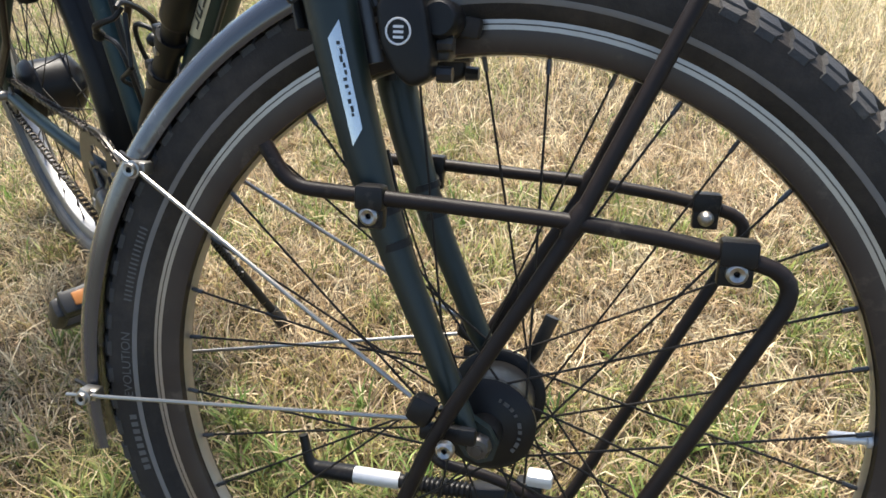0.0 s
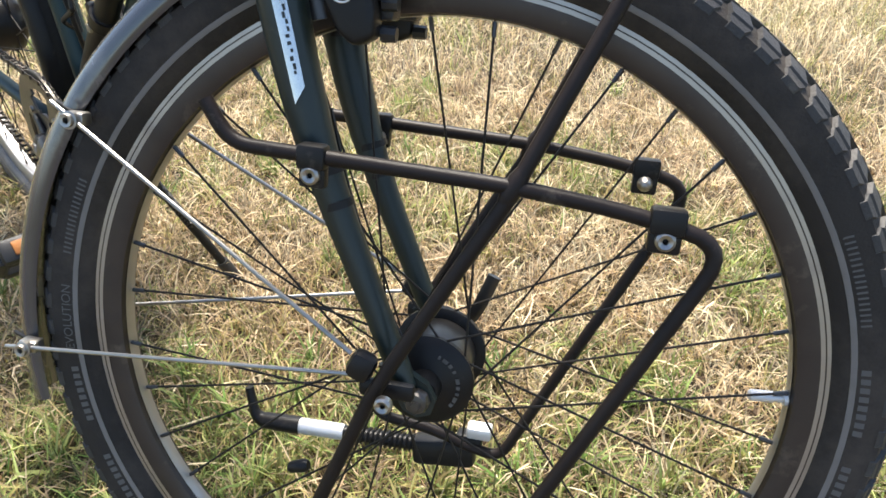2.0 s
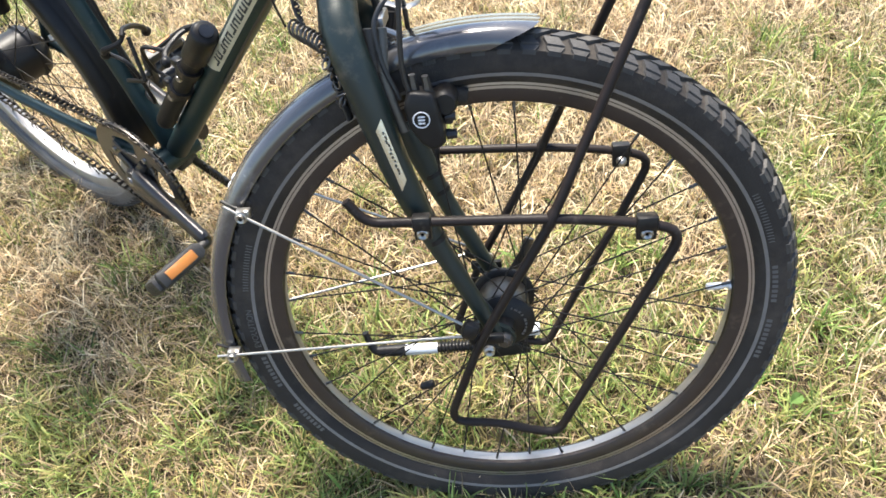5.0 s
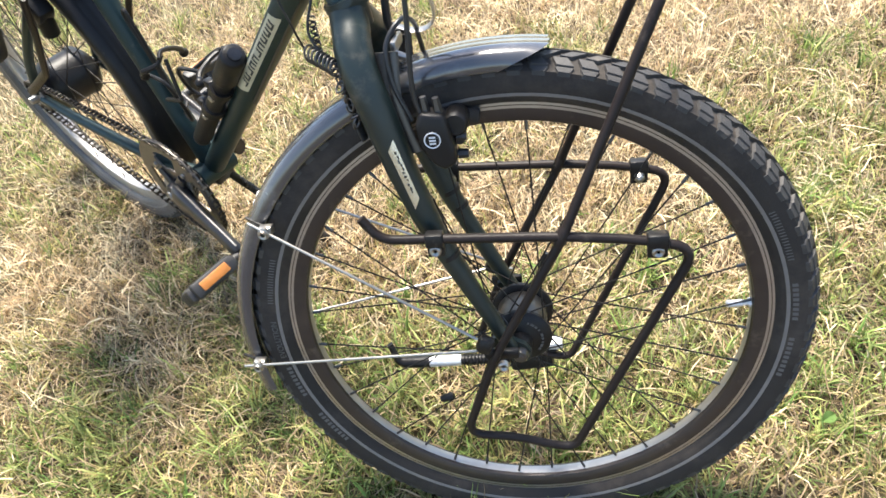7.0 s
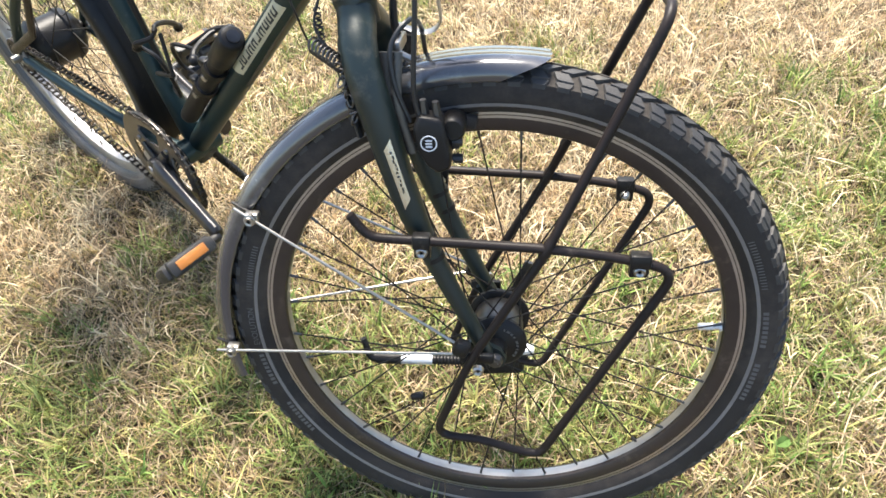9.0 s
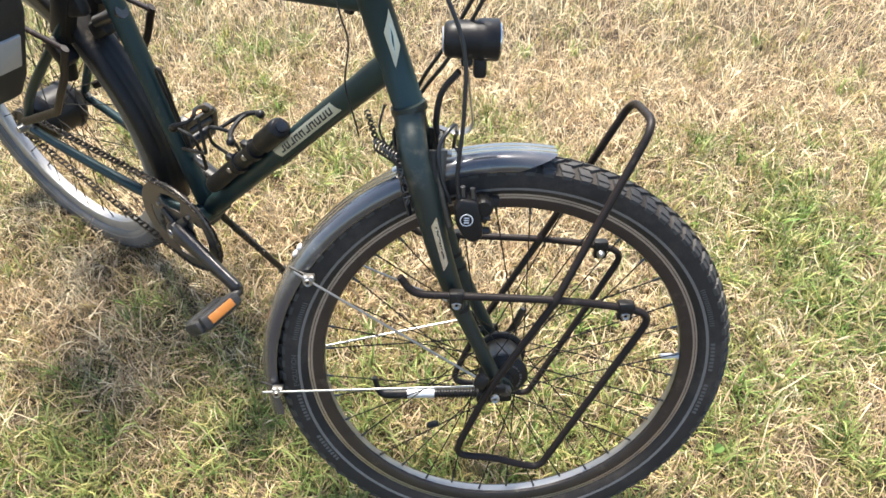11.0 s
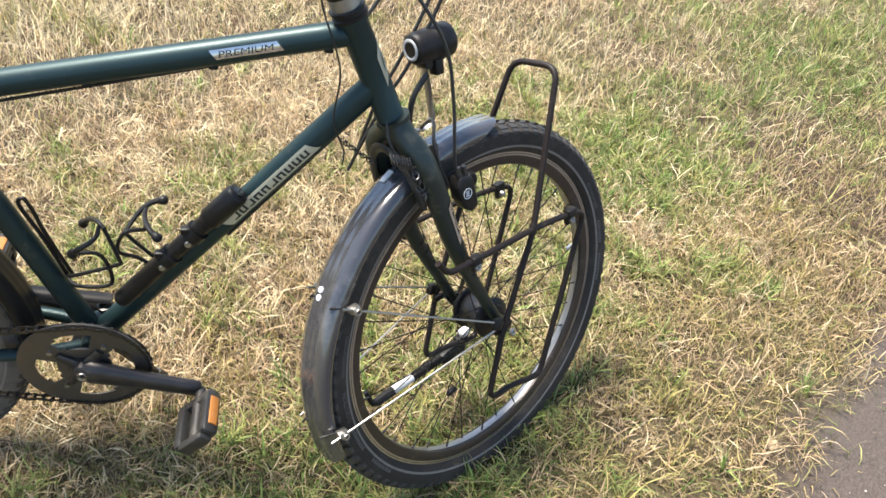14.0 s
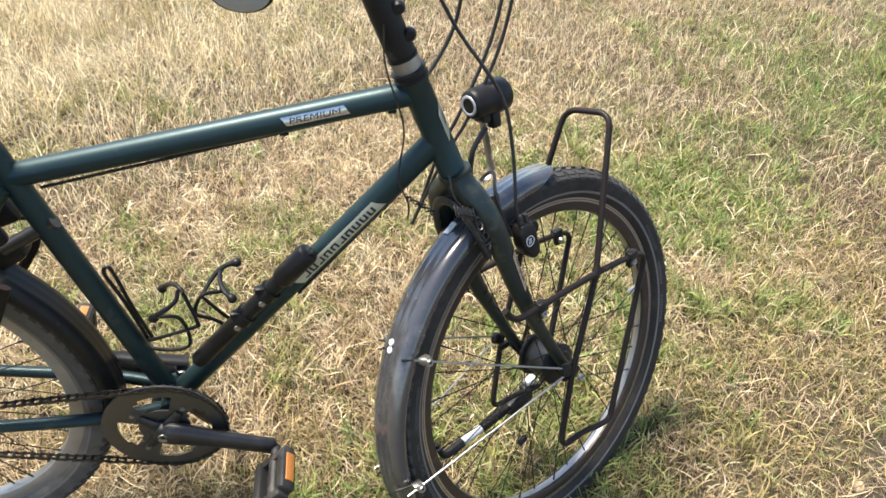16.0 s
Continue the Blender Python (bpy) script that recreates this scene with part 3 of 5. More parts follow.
def wheel(name, m, rim_side, rim_body, hub, valve_angle, label):
    w = empty(name, m, bicycle)
    w["label"] = label
    if name == "front_wheel":
        mesh_object("tyre", sweep(TYRE_SECTION, 0, 360, 120), RUBBER, w, m, "black rubber touring tyre with grey stripe")
    else:
        mesh_object("tyre", sweep(TYRE_SECTION, 0, 360, 120), GLARE_RUBBER, w, m, "dusty rubber touring tyre, sky glare put into its grey")
    mesh_object("tread", tread_geo(), TREAD, w, m, "slanted black tread blocks", smooth=False)
    for s in (1, -1):
        y = wall_y(0.2985) + 0.0006
        y2 = wall_y(0.3022) + 0.0006
        mesh_object("reflective_stripe", sweep([(0.2983, s * y), (0.3003, s * (y + y2) / 2 + s * 0.0003), (0.3022, s * y2)], 0, 360, 120), REFLEX, w, m)
    body = [(0.2905, -0.0130), (0.2810, -0.0127), (0.2715, -0.0116), (0.2675, -0.0100), (0.2662, -0.006), (0.2660, 0), (0.2662, 0.006), (0.2675, 0.0100), (0.2715, 0.0116), (0.2810, 0.0127), (0.2905, 0.0130), (0.2915, 0.0115), (0.2850, 0.0105), (0.2850, -0.0105), (0.2915, -0.0115)]
    mesh_object("rim", sweep(body, 0, 360, 120, closed=True), rim_body, w, m)
    for s in (1, -1):
        mesh_object("brake_track", join(sweep([(0.2822, s * 0.0132), (0.2852, s * 0.0134)], 0, 360, 120), sweep([(0.2862, s * 0.0134), (0.2912, s * 0.0136)], 0, 360, 120)), rim_side, w, m, "worn aluminium brake track with a groove")
    mesh_object("rim_bed", sweep([(0.2657, -0.0062), (0.2652, -0.0026), (0.2650, 0), (0.2652, 0.0026), (0.2657, 0.0062)], 0, 360, 120), BED, w, m, "bare metal inside of the rim")
    hub(w, m)
    spoke_me = nip_me = None
    for i in range(36):
        th = radians(10 * i + 5)
        s = 1 if i % 2 else -1
        turn = radians(58) * (1 if (i // 2) % 2 else -1)
        ha = th + turn
        p = Vector((0.031 * math.cos(ha), s * 0.027, 0.031 * math.sin(ha)))
        q = Vector((0.266 * math.cos(th), s * 0.003, 0.266 * math.sin(th)))
        mm = m @ along(p, q)
        ln = (q - p).length
        if spoke_me is None:
            spoke_me = mesh_object("spoke", tube([(0, 0, 0), (0, 0, ln)], 0.00095, 6), SPOKE, w, mm).data
            nip_me = mesh_object("spoke_nipple", tube([(0, 0, ln - 0.011), (0, 0, ln - 0.001)], 0.0018, 6), DARK_METAL, w, mm).data
        else:
            mesh_object("spoke", spoke_me, SPOKE, w, mm)
            mesh_object("spoke_nipple", nip_me, DARK_METAL, w, mm)
    if valve_angle is not None:
        a = radians(valve_angle)
        d = Vector((math.cos(a), 0, math.sin(a)))
        mesh_object("valve", tube([d * 0.268, d * 0.263, d * 0.263, d * 0.256, d * 0.256, d * 0.240, d * 0.2385], [0.0058, 0.0058, 0.0036, 0.0036, 0.0044, 0.0044, 0.003], 12), SILVER_PAINT, w, m, "bright metal valve with cap")
    return w


def dynamo_hub(w, m):
    mesh_object("hub_shell", turned([(0.0290, -0.0235), (0.0305, -0.021), (0.0300, -0.012), (0.0310, -0.008), (0.0310, 0.008), (0.0300, 0.012), (0.0305, 0.021), (0.0290, 0.0235)], 40), DARK_METAL, w, m, "grey metal middle of the hub dynamo")
    for s, r in ((-1, 0.0365), (1, 0.0385)):
        flange = turned([(0.029, s * 0.0225), (r - 0.002, s * 0.0225), (r, s * 0.024), (r, s * 0.0285), (r - 0.0015, s * 0.030), (r - 0.006, s * 0.033), (0.020, s * 0.0355), (0.0135, s * 0.037), (0.0125, s * 0.052), (0, s * 0.052)], 48)
        mesh_object("hub_flange", flange, BLACK, w, m, "black end cover of the hub dynamo")
    for k in range(9):
        a = radians(-34 + 12 * k + (6 if k > 4 else 0))
        mesh_object("hub_print", moved(block(0.0028, 0.0005, (0.003, 0.0045, 0.002)[k % 3], 0), Matrix.Translation((0.0255 * math.cos(a), -0.0352, 0.0255 * math.sin(a))) @ pose(0, 0, 0, 0, math.degrees(-a), 0)), GREY_INK, w, m)
    mesh_object("axle_nut", turned([(0, -0.070), (0.0035, -0.070), (0.004, -0.068), (0.0075, -0.0675), (0.0085, -0.066), (0.0095, -0.064), (0.0095, -0.055), (0, -0.055)], 8), DARK_METAL, w, m, "worn grey quick-release nut")
    lever = fillet([(0.0, 0.062, 0.0), (0.016, 0.066, 0.010), (0.024, 0.064, 0.0245), (0.036, 0.060, 0.059)], 0.01)
    mesh_object("quick_release_lever", tube(lever, lerp_radii(0.0048, 0.0062, len(lever)), 10, 0.4, (0, 1, 0)), DARK_METAL, w, m, "dark grey quick-release lever")


def gear_hub(w, m):
    mesh_object("hub_shell", turned([(0, -0.06), (0.012, -0.06), (0.014, -0.050), (0.030, -0.045), (0.044, -0.040), (0.050, -0.030), (0.051, -0.026), (0.0475, -0.022), (0.047, 0.022), (0.051, 0.026), (0.050, 0.032), (0.046, 0.040), (0.030, 0.052), (0.012, 0.056), (0.011, 0.07), (0, 0.07)], 40), BLACK, w, m, "large glossy black gear hub")
    teeth = []
    for k in range(32):
        a = 2 * math.pi * k / 32
        r = 0.0345 if k % 2 else 0.0305
        teeth.append((r * math.cos(a), r * math.sin(a)))
    mesh_object("sprocket", plate(teeth, 0.003, -0.065), CHAIN, w, m, smooth=False)


front_wheel = wheel("front_wheel", FRONT, RIM_TRACK, RIM_DARK, dynamo_hub, 3.7, "spoked front wheel with black rim and touring tyre")
mesh_object("spoke_magnet", tube([(-0.112, -0.0235, -0.104), (-0.109, -0.0235, -0.1035), (-0.097, -0.0250, -0.0985), (-0.094, -0.0250, -0.0975)], [0.0035, 0.0052, 0.0056, 0.004], 12), BLACK, front_wheel, FRONT, "black magnet clipped on a spoke")
rear_wheel = wheel("rear_wheel", REAR, RIM_SILVER, RIM_SILVER, gear_hub, None, "spoked rear wheel with silver rim")


def tyre_print(wheel_ob, m, words, y_side=-1):
    """Grey bars of print on the tyre's wall: (angle, width, height) each."""
    for a0, n, dr, r in words:
        for k in range(n):
            a = a0 + k * 1.25
            y = wall_y(r) + 0.0005
            mesh_object("wall_print", sweep([(r - dr / 2, y_side * (wall_y(r - dr / 2) + 0.0005)), (r + dr / 2, y_side * (wall_y(r + dr / 2) + 0.0005))], a, a + 0.8, 2), GREY_INK, wheel_ob, m)


tyre_print(front_wheel, FRONT, [(1.5, 8, 0.006, 0.3075), (-14.0, 9, 0.006, 0.3075), (188, 8, 0.006, 0.3075), (204, 9, 0.006, 0.3075)])
for a0 in (17, 156.5):
    for k in range(17):
        mesh_object("wall_tick", sweep([(0.3045, -(wall_y(0.3045) + 0.0005)), (0.3110, -(wall_y(0.3110) + 0.0005))], a0 + k * 0.75, a0 + k * 0.75 + 0.28, 1), GREY_INK, front_wheel, FRONT)


def lettering(text, size):
    """Flat letters as a list of (vertices, faces), one a letter, with their advance, in the x-y plane."""
    cu = bpy.data.curves.new("letters", "FONT")
    cu.body, cu.size = text, size
    ob = new("letters", cu)
    dg = bpy.context.evaluated_depsgraph_get()
    me = bpy.data.meshes.new_from_object(ob.evaluated_get(dg))
    geo = [v.co.copy() for v in me.vertices], [tuple(p.vertices) for p in me.polygons]
    bpy.data.objects.remove(ob)
    bpy.data.meshes.remove(me)
    return geo


def on_wall(geo, r, a0, side=-1):
    """Bend flat letters onto the tyre's wall, running along the arc with their feet to the rim."""
    vs = []
    for v in geo[0]:
        a = radians(a0) - v.x / r
        rr = r + v.y
        vs.append((rr * math.cos(a), side * (wall_y(rr) + 0.0006), rr * math.sin(a)))
    return vs, geo[1]


mesh_object("wall_print", on_wall(lettering("EVOLUTION", 0.0105), 0.3040, 185.0), GREY_INK, front_wheel, FRONT, smooth=False)


# front fork
fork = empty("fork", FRONT, bicycle)
fork["label"] = "dark green rigid steel fork"
HT_LOW, HT_TOP = Vector((-0.138, -0.012, 0.404)), Vector((-0.183, -0.022, 0.55))
for s in (-1, 1):
    path = spline([(-0.1375, -0.011 + s * 0.006, 0.394), (-0.1355, -0.008 + s * 0.016, 0.381), (-0.1325, -0.002 + s * 0.038, 0.363), (-0.1265, s * 0.051, 0.338), (-0.1155, s * 0.0545, 0.298), (-0.0970, s * 0.055, 0.223), (-0.0725, s * 0.055, 0.148), (-0.0345, s * 0.0555, 0.062), (-0.010, s * 0.0575, 0.008)], 6)
    rad = [float(np.interp(p.z, [0, 0.06, 0.12, 0.15, 0.20, 0.27, 0.33, 0.37], [0.0090, 0.0098, 0.0110, 0.0122, 0.0148, 0.0168, 0.0182, 0.0188])) for p in path]
    blade = mesh_object("fork_blade", tube(path, rad, 18), GREEN_FORK, fork, FRONT)
    tip = [(-0.031, 0.022), (-0.018, 0.026), (0.006, 0.012), (0.013, 0.0), (0.010, -0.011), (0.0, -0.015), (-0.010, -0.011), (-0.020, 0.004)]
    mesh_object("fork_dropout", plate(tip, 0.007, s * 0.0555), GREEN_FORK, fork, FRONT)
    mid = s * 4
    pa, pb = Vector((-0.1120, s * 0.0545, 0.285)), Vector((-0.0880, s * 0.055, 0.190))
    mesh_object("fork_sticker", tube_patch(pa, pb, (0.0171, 0.0144), 0.10, 0.80, mid - 16, mid + 14, (0.15, s, 0), lift=0.0012, taper=0.10 * -s), CHROME, fork, FRONT, "worn silver foil sticker")
    marks = random.Random(7)
    for k in range(11):
        f, q = 0.18 + 0.046 * k, mid + s * 3 + marks.uniform(-7, -1)
        mesh_object("sticker_print", tube_patch(pa, pb, (0.0171, 0.0144), f, f + marks.choice((0.022, 0.03, 0.04)), q, q + marks.uniform(5, 10), (0.15, s, 0), lift=0.0017, n=3), INK, fork, FRONT)
    for f in (0.30, 0.62):
        pa2 = Vector((-0.0845, s * 0.055, 0.183)).lerp(Vector((-0.0575, s * 0.055, 0.114)), f)
        mesh_object("cable_band", tube([pa2, pa2 + Vector((0.0018, 0, -0.005))], 0.0142 - 0.0035 * f, 16), BLACK, fork, FRONT)
mesh_object("crown_race", tube([HT_LOW + Vector((-0.001, 0, 0.003)), HT_LOW + Vector((0.001, 0, -0.004)), HT_LOW + Vector((0.0015, 0, -0.005)), HT_LOW + Vector((0.0045, 0.001, -0.026))], [0.0225, 0.0225, 0.0195, 0.0185], 24), GREEN_FORK, fork, FRONT)
mesh_object("dynamo_cable", tube(spline([(-0.078, -0.042, 0.20), (-0.062, -0.040, 0.14), (-0.035, -0.040, 0.07), (-0.012, -0.046, 0.03)]), 0.0015, 6), HOSE, fork, FRONT)

# front mudguard
GUARD_SECTION = [(0.3275, -0.0308), (0.3310, -0.0312), (0.3355, -0.0312), (0.3415, -0.0290), (0.3458, -0.0238), (0.3482, -0.0160), (0.3488, -0.0125), (0.3480, -0.0095), (0.3490, -0.003), (0.3490, 0.003), (0.3480, 0.0095), (0.3488, 0.0125), (0.3482, 0.0160), (0.3458, 0.0238), (0.3415, 0.0290), (0.3355, 0.0312), (0.3310, 0.0312), (0.3275, 0.0308)]


def guard_geo(a0, a1, grow=0.0, n=60, slant=9.0, flare=0.0):
    """A curved guard with its front end cut back at the flanks."""
    outer = [(r + grow, y) for r, y in GUARD_SECTION]
    inner = [(r + grow - 0.0018, y * 0.955) for r, y in reversed(GUARD_SECTION)]
    vs, fs = sweep(outer + inner, a0, a1, n, closed=True)
    s = len(outer) * 2
    out = []
    for i, (x, y, z) in enumerate(vs):
        u = (i // s) / n
        r = math.hypot(x, z)
        a = math.atan2(z, x) + radians(slant) * (1 - u) ** 3 * (0.349 + grow - r) / 0.025
        r += flare * max(0.0, (u - 0.5) / 0.5) ** 1.5
        out.append((r * math.cos(a), y, r * math.sin(a)))
    return out, fs


guard = mesh_object("front_mudguard", guard_geo(81.5, 193, flare=0.010), GUARD, bicycle, FRONT, "glossy graphite plastic mudguard, scuffed and dusty")
lining = mesh_object("lining", sweep([(0.3455, -0.022), (0.3458, 0), (0.3455, 0.022)], 83, 150, 50), GUARD_IN, guard, FRONT)
for s in (-1, 1):
    for bolt, foot in (((-0.331, s * 0.046, -0.0195), (-0.046, s * 0.083, 0.0250)), ((-0.272, s * 0.046, 0.173), (-0.045, s * 0.081, 0.040))):
        b, f = Vector(bolt), Vector(foot)
        back = b + (b - f).normalized() * 0.022
        mesh_object("stay", tube([back, f], 0.0017, 8), STEEL, guard, FRONT, "thin bright steel stay rod")
        mesh_object("stay_clamp", join(moved(block(0.016, 0.012, 0.010, 0.002), Matrix.Translation(b + Vector((0.0, -s * 0.006, 0)))), moved(turned([(0.0022, -0.0055), (0.0024, -0.0075), (0.0048, -0.008), (0.0052, -0.0072), (0.0052, -0.005), (0.0068, -0.0046), (0.0068, -0.0036), (0.0056, -0.0032), (0.0056, 0.003), (0, 0.003)], 16), Matrix.Translation(b) @ pose(0, 0, 0, 0, 0, 0 if s < 0 else 180))), STEEL, guard, FRONT, "small bright stay bolt")
        mesh_object("stay_hook", tube([b + Vector((0, -s * 0.01, 0)), b + Vector((-0.028, -s * 0.022, 0.008 if bolt[2] > 0 else 0.0))], 0.002, 6), BLACK, guard, FRONT)
for k in (0, 1):
    a = radians(146.2 + k * 1.9)
    mesh_object("rivet", moved(turned([(0.0052, -0.001), (0.0048, 0.0012), (0.003, 0.0022), (0, 0.0024)], 12), Matrix.Translation((0.3500 * math.cos(a), 0.0068 - 0.001 * k, 0.3500 * math.sin(a))) @ pose(0, 0, 0, 0, -math.degrees(a), 0) @ pose(0, 0, 0, 0, 0, -90)), WHITE, guard, FRONT, "white round dot on the mudguard")
mesh_object("guard_tab", sweep([(0.3492, 0.0035), (0.3510, 0.0040), (0.3512, 0.0085), (0.3508, 0.0135), (0.3490, 0.0140)], 113.6, 117.2, 5, closed=True), WHITE, guard, FRONT, "small white tab on the mudguard's crown")

# low front rack
rack = empty("front_rack", FRONT, bicycle)
rack["label"] = "black tubular low-rider front pannier rack"
for s in (-1, 1):
    y = 0.083 * s
    rail = fillet([(-0.148, y, 0.2035), (-0.131, y, 0.177), (0.0545, y, 0.1700), (0.125, y, 0.1625), (0.185, y, 0.1495), (0.057, y, -0.130), (0.028, y, -0.125), (-0.012, y, -0.111), (-0.073, y, -0.106), (-0.026, y, 0.018), (0.0545, y, 0.168)], 0.026, 6)
    mesh_object("rail", tube(rail, 0.0052, 12), RACK, rack, FRONT)
    mesh_object("rail_foot", join(moved(block(0.019, 0.015, 0.022, 0.006), Matrix.Translation((-0.037, s * 0.081, 0.032)) @ pose(0, 0, 0, 0, 25, 0)), moved(block(0.040, 0.008, 0.013, 0.003), Matrix.Translation((-0.020, s * 0.074, 0.013)))), BLACK, rack, FRONT, "black rack foot beside the axle")
    for (x, z), big in (((0.147, 0.1590), 0.95), ((-0.075, 0.1730), 0.85)):
        mesh_object("clamp", join(moved(block(0.023 * big, 0.0145, 0.0165, 0.003), Matrix.Translation((x, y, z + 0.0015))), moved(block(0.021 * big, 0.009, 0.022, 0.002), Matrix.Translation((x, y - s * 0.002, z - 0.008)))), BLACK, rack, FRONT, "black plastic rail clamp")
        mesh_object("clamp_bolt", moved(turned([(0.0018, -0.001), (0.002, -0.0025), (0.0045, -0.004), (0.0062, -0.0025), (0.0064, 0.002), (0, 0.002)], 14), Matrix.Translation((x, y + s * 0.0035, z - 0.010)) @ (pose(0, 0, 0) if s < 0 else pose(0, 0, 0, 0, 0, 180))), STEEL, rack, FRONT, "bright socket bolt")
        mesh_object("clamp_nut", moved(turned([(0.0062, 0.0), (0.0062, 0.003), (0.0050, 0.0045), (0.0045, 0.0070), (0.0026, 0.0088), (0, 0.0092)], 14), Matrix.Translation((x, y - s * 0.006, z - 0.010)) @ pose(0, 0, 0, 0, 0, 0 if s < 0 else 180)), STEEL, rack, FRONT, "bright domed nut")
    mesh_object("weld", tube([(0.0490, y, 0.1590), (0.0515, y, 0.1640), (0.0560, y - s * 0.001, 0.1745), (0.0585, y - s * 0.0015, 0.1800)], [0.0050, 0.0066, 0.0066, 0.0050], 12), RACK, rack, FRONT)
    mesh_object("foot_bolt", moved(turned([(0.0018, -0.001), (0.002, -0.0025), (0.0045, -0.004), (0.0062, -0.0025), (0.0064, 0.002), (0, 0.002)], 14), Matrix.Translation((-0.0173, s * 0.0935, 0.0115)) @ (pose(0, 0, 0) if s < 0 else pose(0, 0, 0, 0, 0, 180))), STEEL, rack, FRONT)
hoop = fillet([(0.0545, -0.083, 0.1695), (0.154, -0.054, 0.402), (0.149, 0.034, 0.402), (0.0545, 0.083, 0.1695)], 0.026, 7)
mesh_object("hoop", tube(hoop, 0.0052, 12), RACK, rack, FRONT, "black hoop over the tyre")

# folded prop stand on the far side of the rack
stand = empty("front_stand", FRONT, bicycle)
stand["label"] = "folded prop stand with silver leg and black foot"
SA, SB = Vector((0.030, 0.093, -0.136)), Vector((-0.190, 0.092, -0.141))
mesh_object("stand_head", join(moved(block(0.062, 0.022, 0.028, 0.006), Matrix.Translation((0.002, 0.093, -0.139)) @ pose(0, 0, 0, 0, -6, 0)), moved(block(0.026, 0.018, 0.016, 0.004), Matrix.Translation((0.026, 0.091, -0.121)))), BLACK, stand, FRONT)
mesh_object("stand_clamp", moved(block(0.024, 0.018, 0.012, 0.003), Matrix.Translation((0.035, 0.089, -0.109))), SILVER_PAINT, stand, FRONT, "silver clamp")
coil = [SA.lerp(SB, 0.22 + 0.36 * k / 120) + Vector((0, 0.0088 * math.cos(k * 0.84), 0.0088 * math.sin(k * 0.84))) for k in range(121)]
mesh_object("spring", tube(coil, 0.0012, 5), BLACK, stand, FRONT)
mesh_object("stand_rod", tube([SA.lerp(SB, 0.15), SA.lerp(SB, 0.62)], 0.0072, 10), BLACK, stand, FRONT)
mesh_object("stand_leg", tube([SA.lerp(SB, 0.59), SA.lerp(SB, 0.82)], 0.0082, 14), SILVER_PAINT, stand, FRONT, "silver stand leg")
foot_path = fillet([SA.lerp(SB, 0.80), SB + Vector((-0.003, 0, 0)), SB + Vector((-0.0115, 0.002, 0.034))], 0.012)
mesh_object("stand_foot", tube(foot_path, lerp_radii(0.0092, 0.0045, len(foot_path)), 12), BLACK, stand, FRONT, "black rubber foot")

# rim brakes
BRAKE = FRONT @ Matrix.Translation((0.001, 0, 0.0085))
for s in (-1, 1):
    outline = [(-0.076, 0.296), (-0.053, 0.292), (-0.049, 0.276), (-0.045, 0.254), (-0.045, 0.240), (-0.058, 0.234), (-0.069, 0.242), (-0.079, 0.260), (-0.082, 0.282)]
    body = softened(plate(outline, 0.024, s * 0.0545), 0.0045, 3)
    slave = moved(turned([(0, -0.015), (0.010, -0.015), (0.0125, -0.012), (0.0125, 0.012), (0.010, 0.015), (0, 0.015)], 20), Matrix.Translation((-0.044, s * 0.040, 0.277)))
    brake = mesh_object("front_brake", join(body, slave), BLACK, bicycle, BRAKE, "black hydraulic rim brake beside the fork")
    for x, z in ((-0.070, 0.297), (-0.058, 0.295)):
        mesh_object("hose_nut", tube([(x, s * 0.055, z - 0.004), (x - 0.0015, s * 0.056, z + 0.012)], [0.0048, 0.0036], 6), DARK_METAL, brake, BRAKE, "grey metal hose fitting")
    for z in (0.243, 0.262):
        mesh_object("brake_knob", moved(turned([(0, -0.006), (0.005, -0.006), (0.0055, 0.004), (0, 0.005)], 8), Matrix.Translation((-0.041, s * 0.046, z)) @ pose(0, 0, 0, 0, 0, 90)), BLACK_DIRTY, brake, BRAKE)
    for k, (x0, x1) in enumerate(((-0.100, -0.090), (-0.108, -0.100))):
        mesh_object("brake_plate", tube(spline([(x0 + 0.012, s * 0.047, 0.248), (x0, s * 0.046, 0.300), (x1 - 0.008, s * 0.040, 0.350)]), 0.007, 8, 0.3, (0, 1, 0)), BLACK_DIRTY if k else DARK_METAL, brake, BRAKE)
    mesh_object("brake_pad", moved(block(0.052, 0.012, 0.014, 0.003), Matrix.Translation((-0.048, s * 0.022, 0.276)) @ pose(0, 0, 0, 0, 8, 0)), RUBBER, brake, BRAKE)
    mesh_object("brake_pad_edge", moved(block(0.018, 0.020, 0.034, 0.003), Matrix.Translation((-0.047, s * 0.034, 0.268))), BLACK_DIRTY, brake, BRAKE)
    ring = [(0.0078 * math.cos(2 * math.pi * k / 24), s * 0.0670, 0.0078 * math.sin(2 * math.pi * k / 24)) for k in range(25)]
    mesh_object("badge_ring", moved(tube(ring, 0.0007, 6), Matrix.Translation((-0.066, 0, 0.268))), WHITE, brake, BRAKE, "white ring badge")
    for k in range(3):
        mesh_object("badge_bar", moved(block(0.0065, 0.0008, 0.0016, 0), Matrix.Translation((-0.066, s * 0.0668, 0.2645 + 0.0032 * k))), WHITE, brake, BRAKE)
    mesh_object("brake_arm", tube(fillet([(-0.104, s * 0.040, 0.235), (-0.108, s * 0.038, 0.300), (-0.098, s * 0.036, 0.345)], 0.02), 0.006, 10, 0.6, (0, 1, 0)), BLACK, brake, BRAKE)
arch = [Vector((-0.136 - 0.020 * math.sin(t * math.pi), -0.050 * math.cos(t * math.pi), 0.276 + 0.088 * math.sin(t * math.pi))) for t in [k / 16 for k in range(17)]]
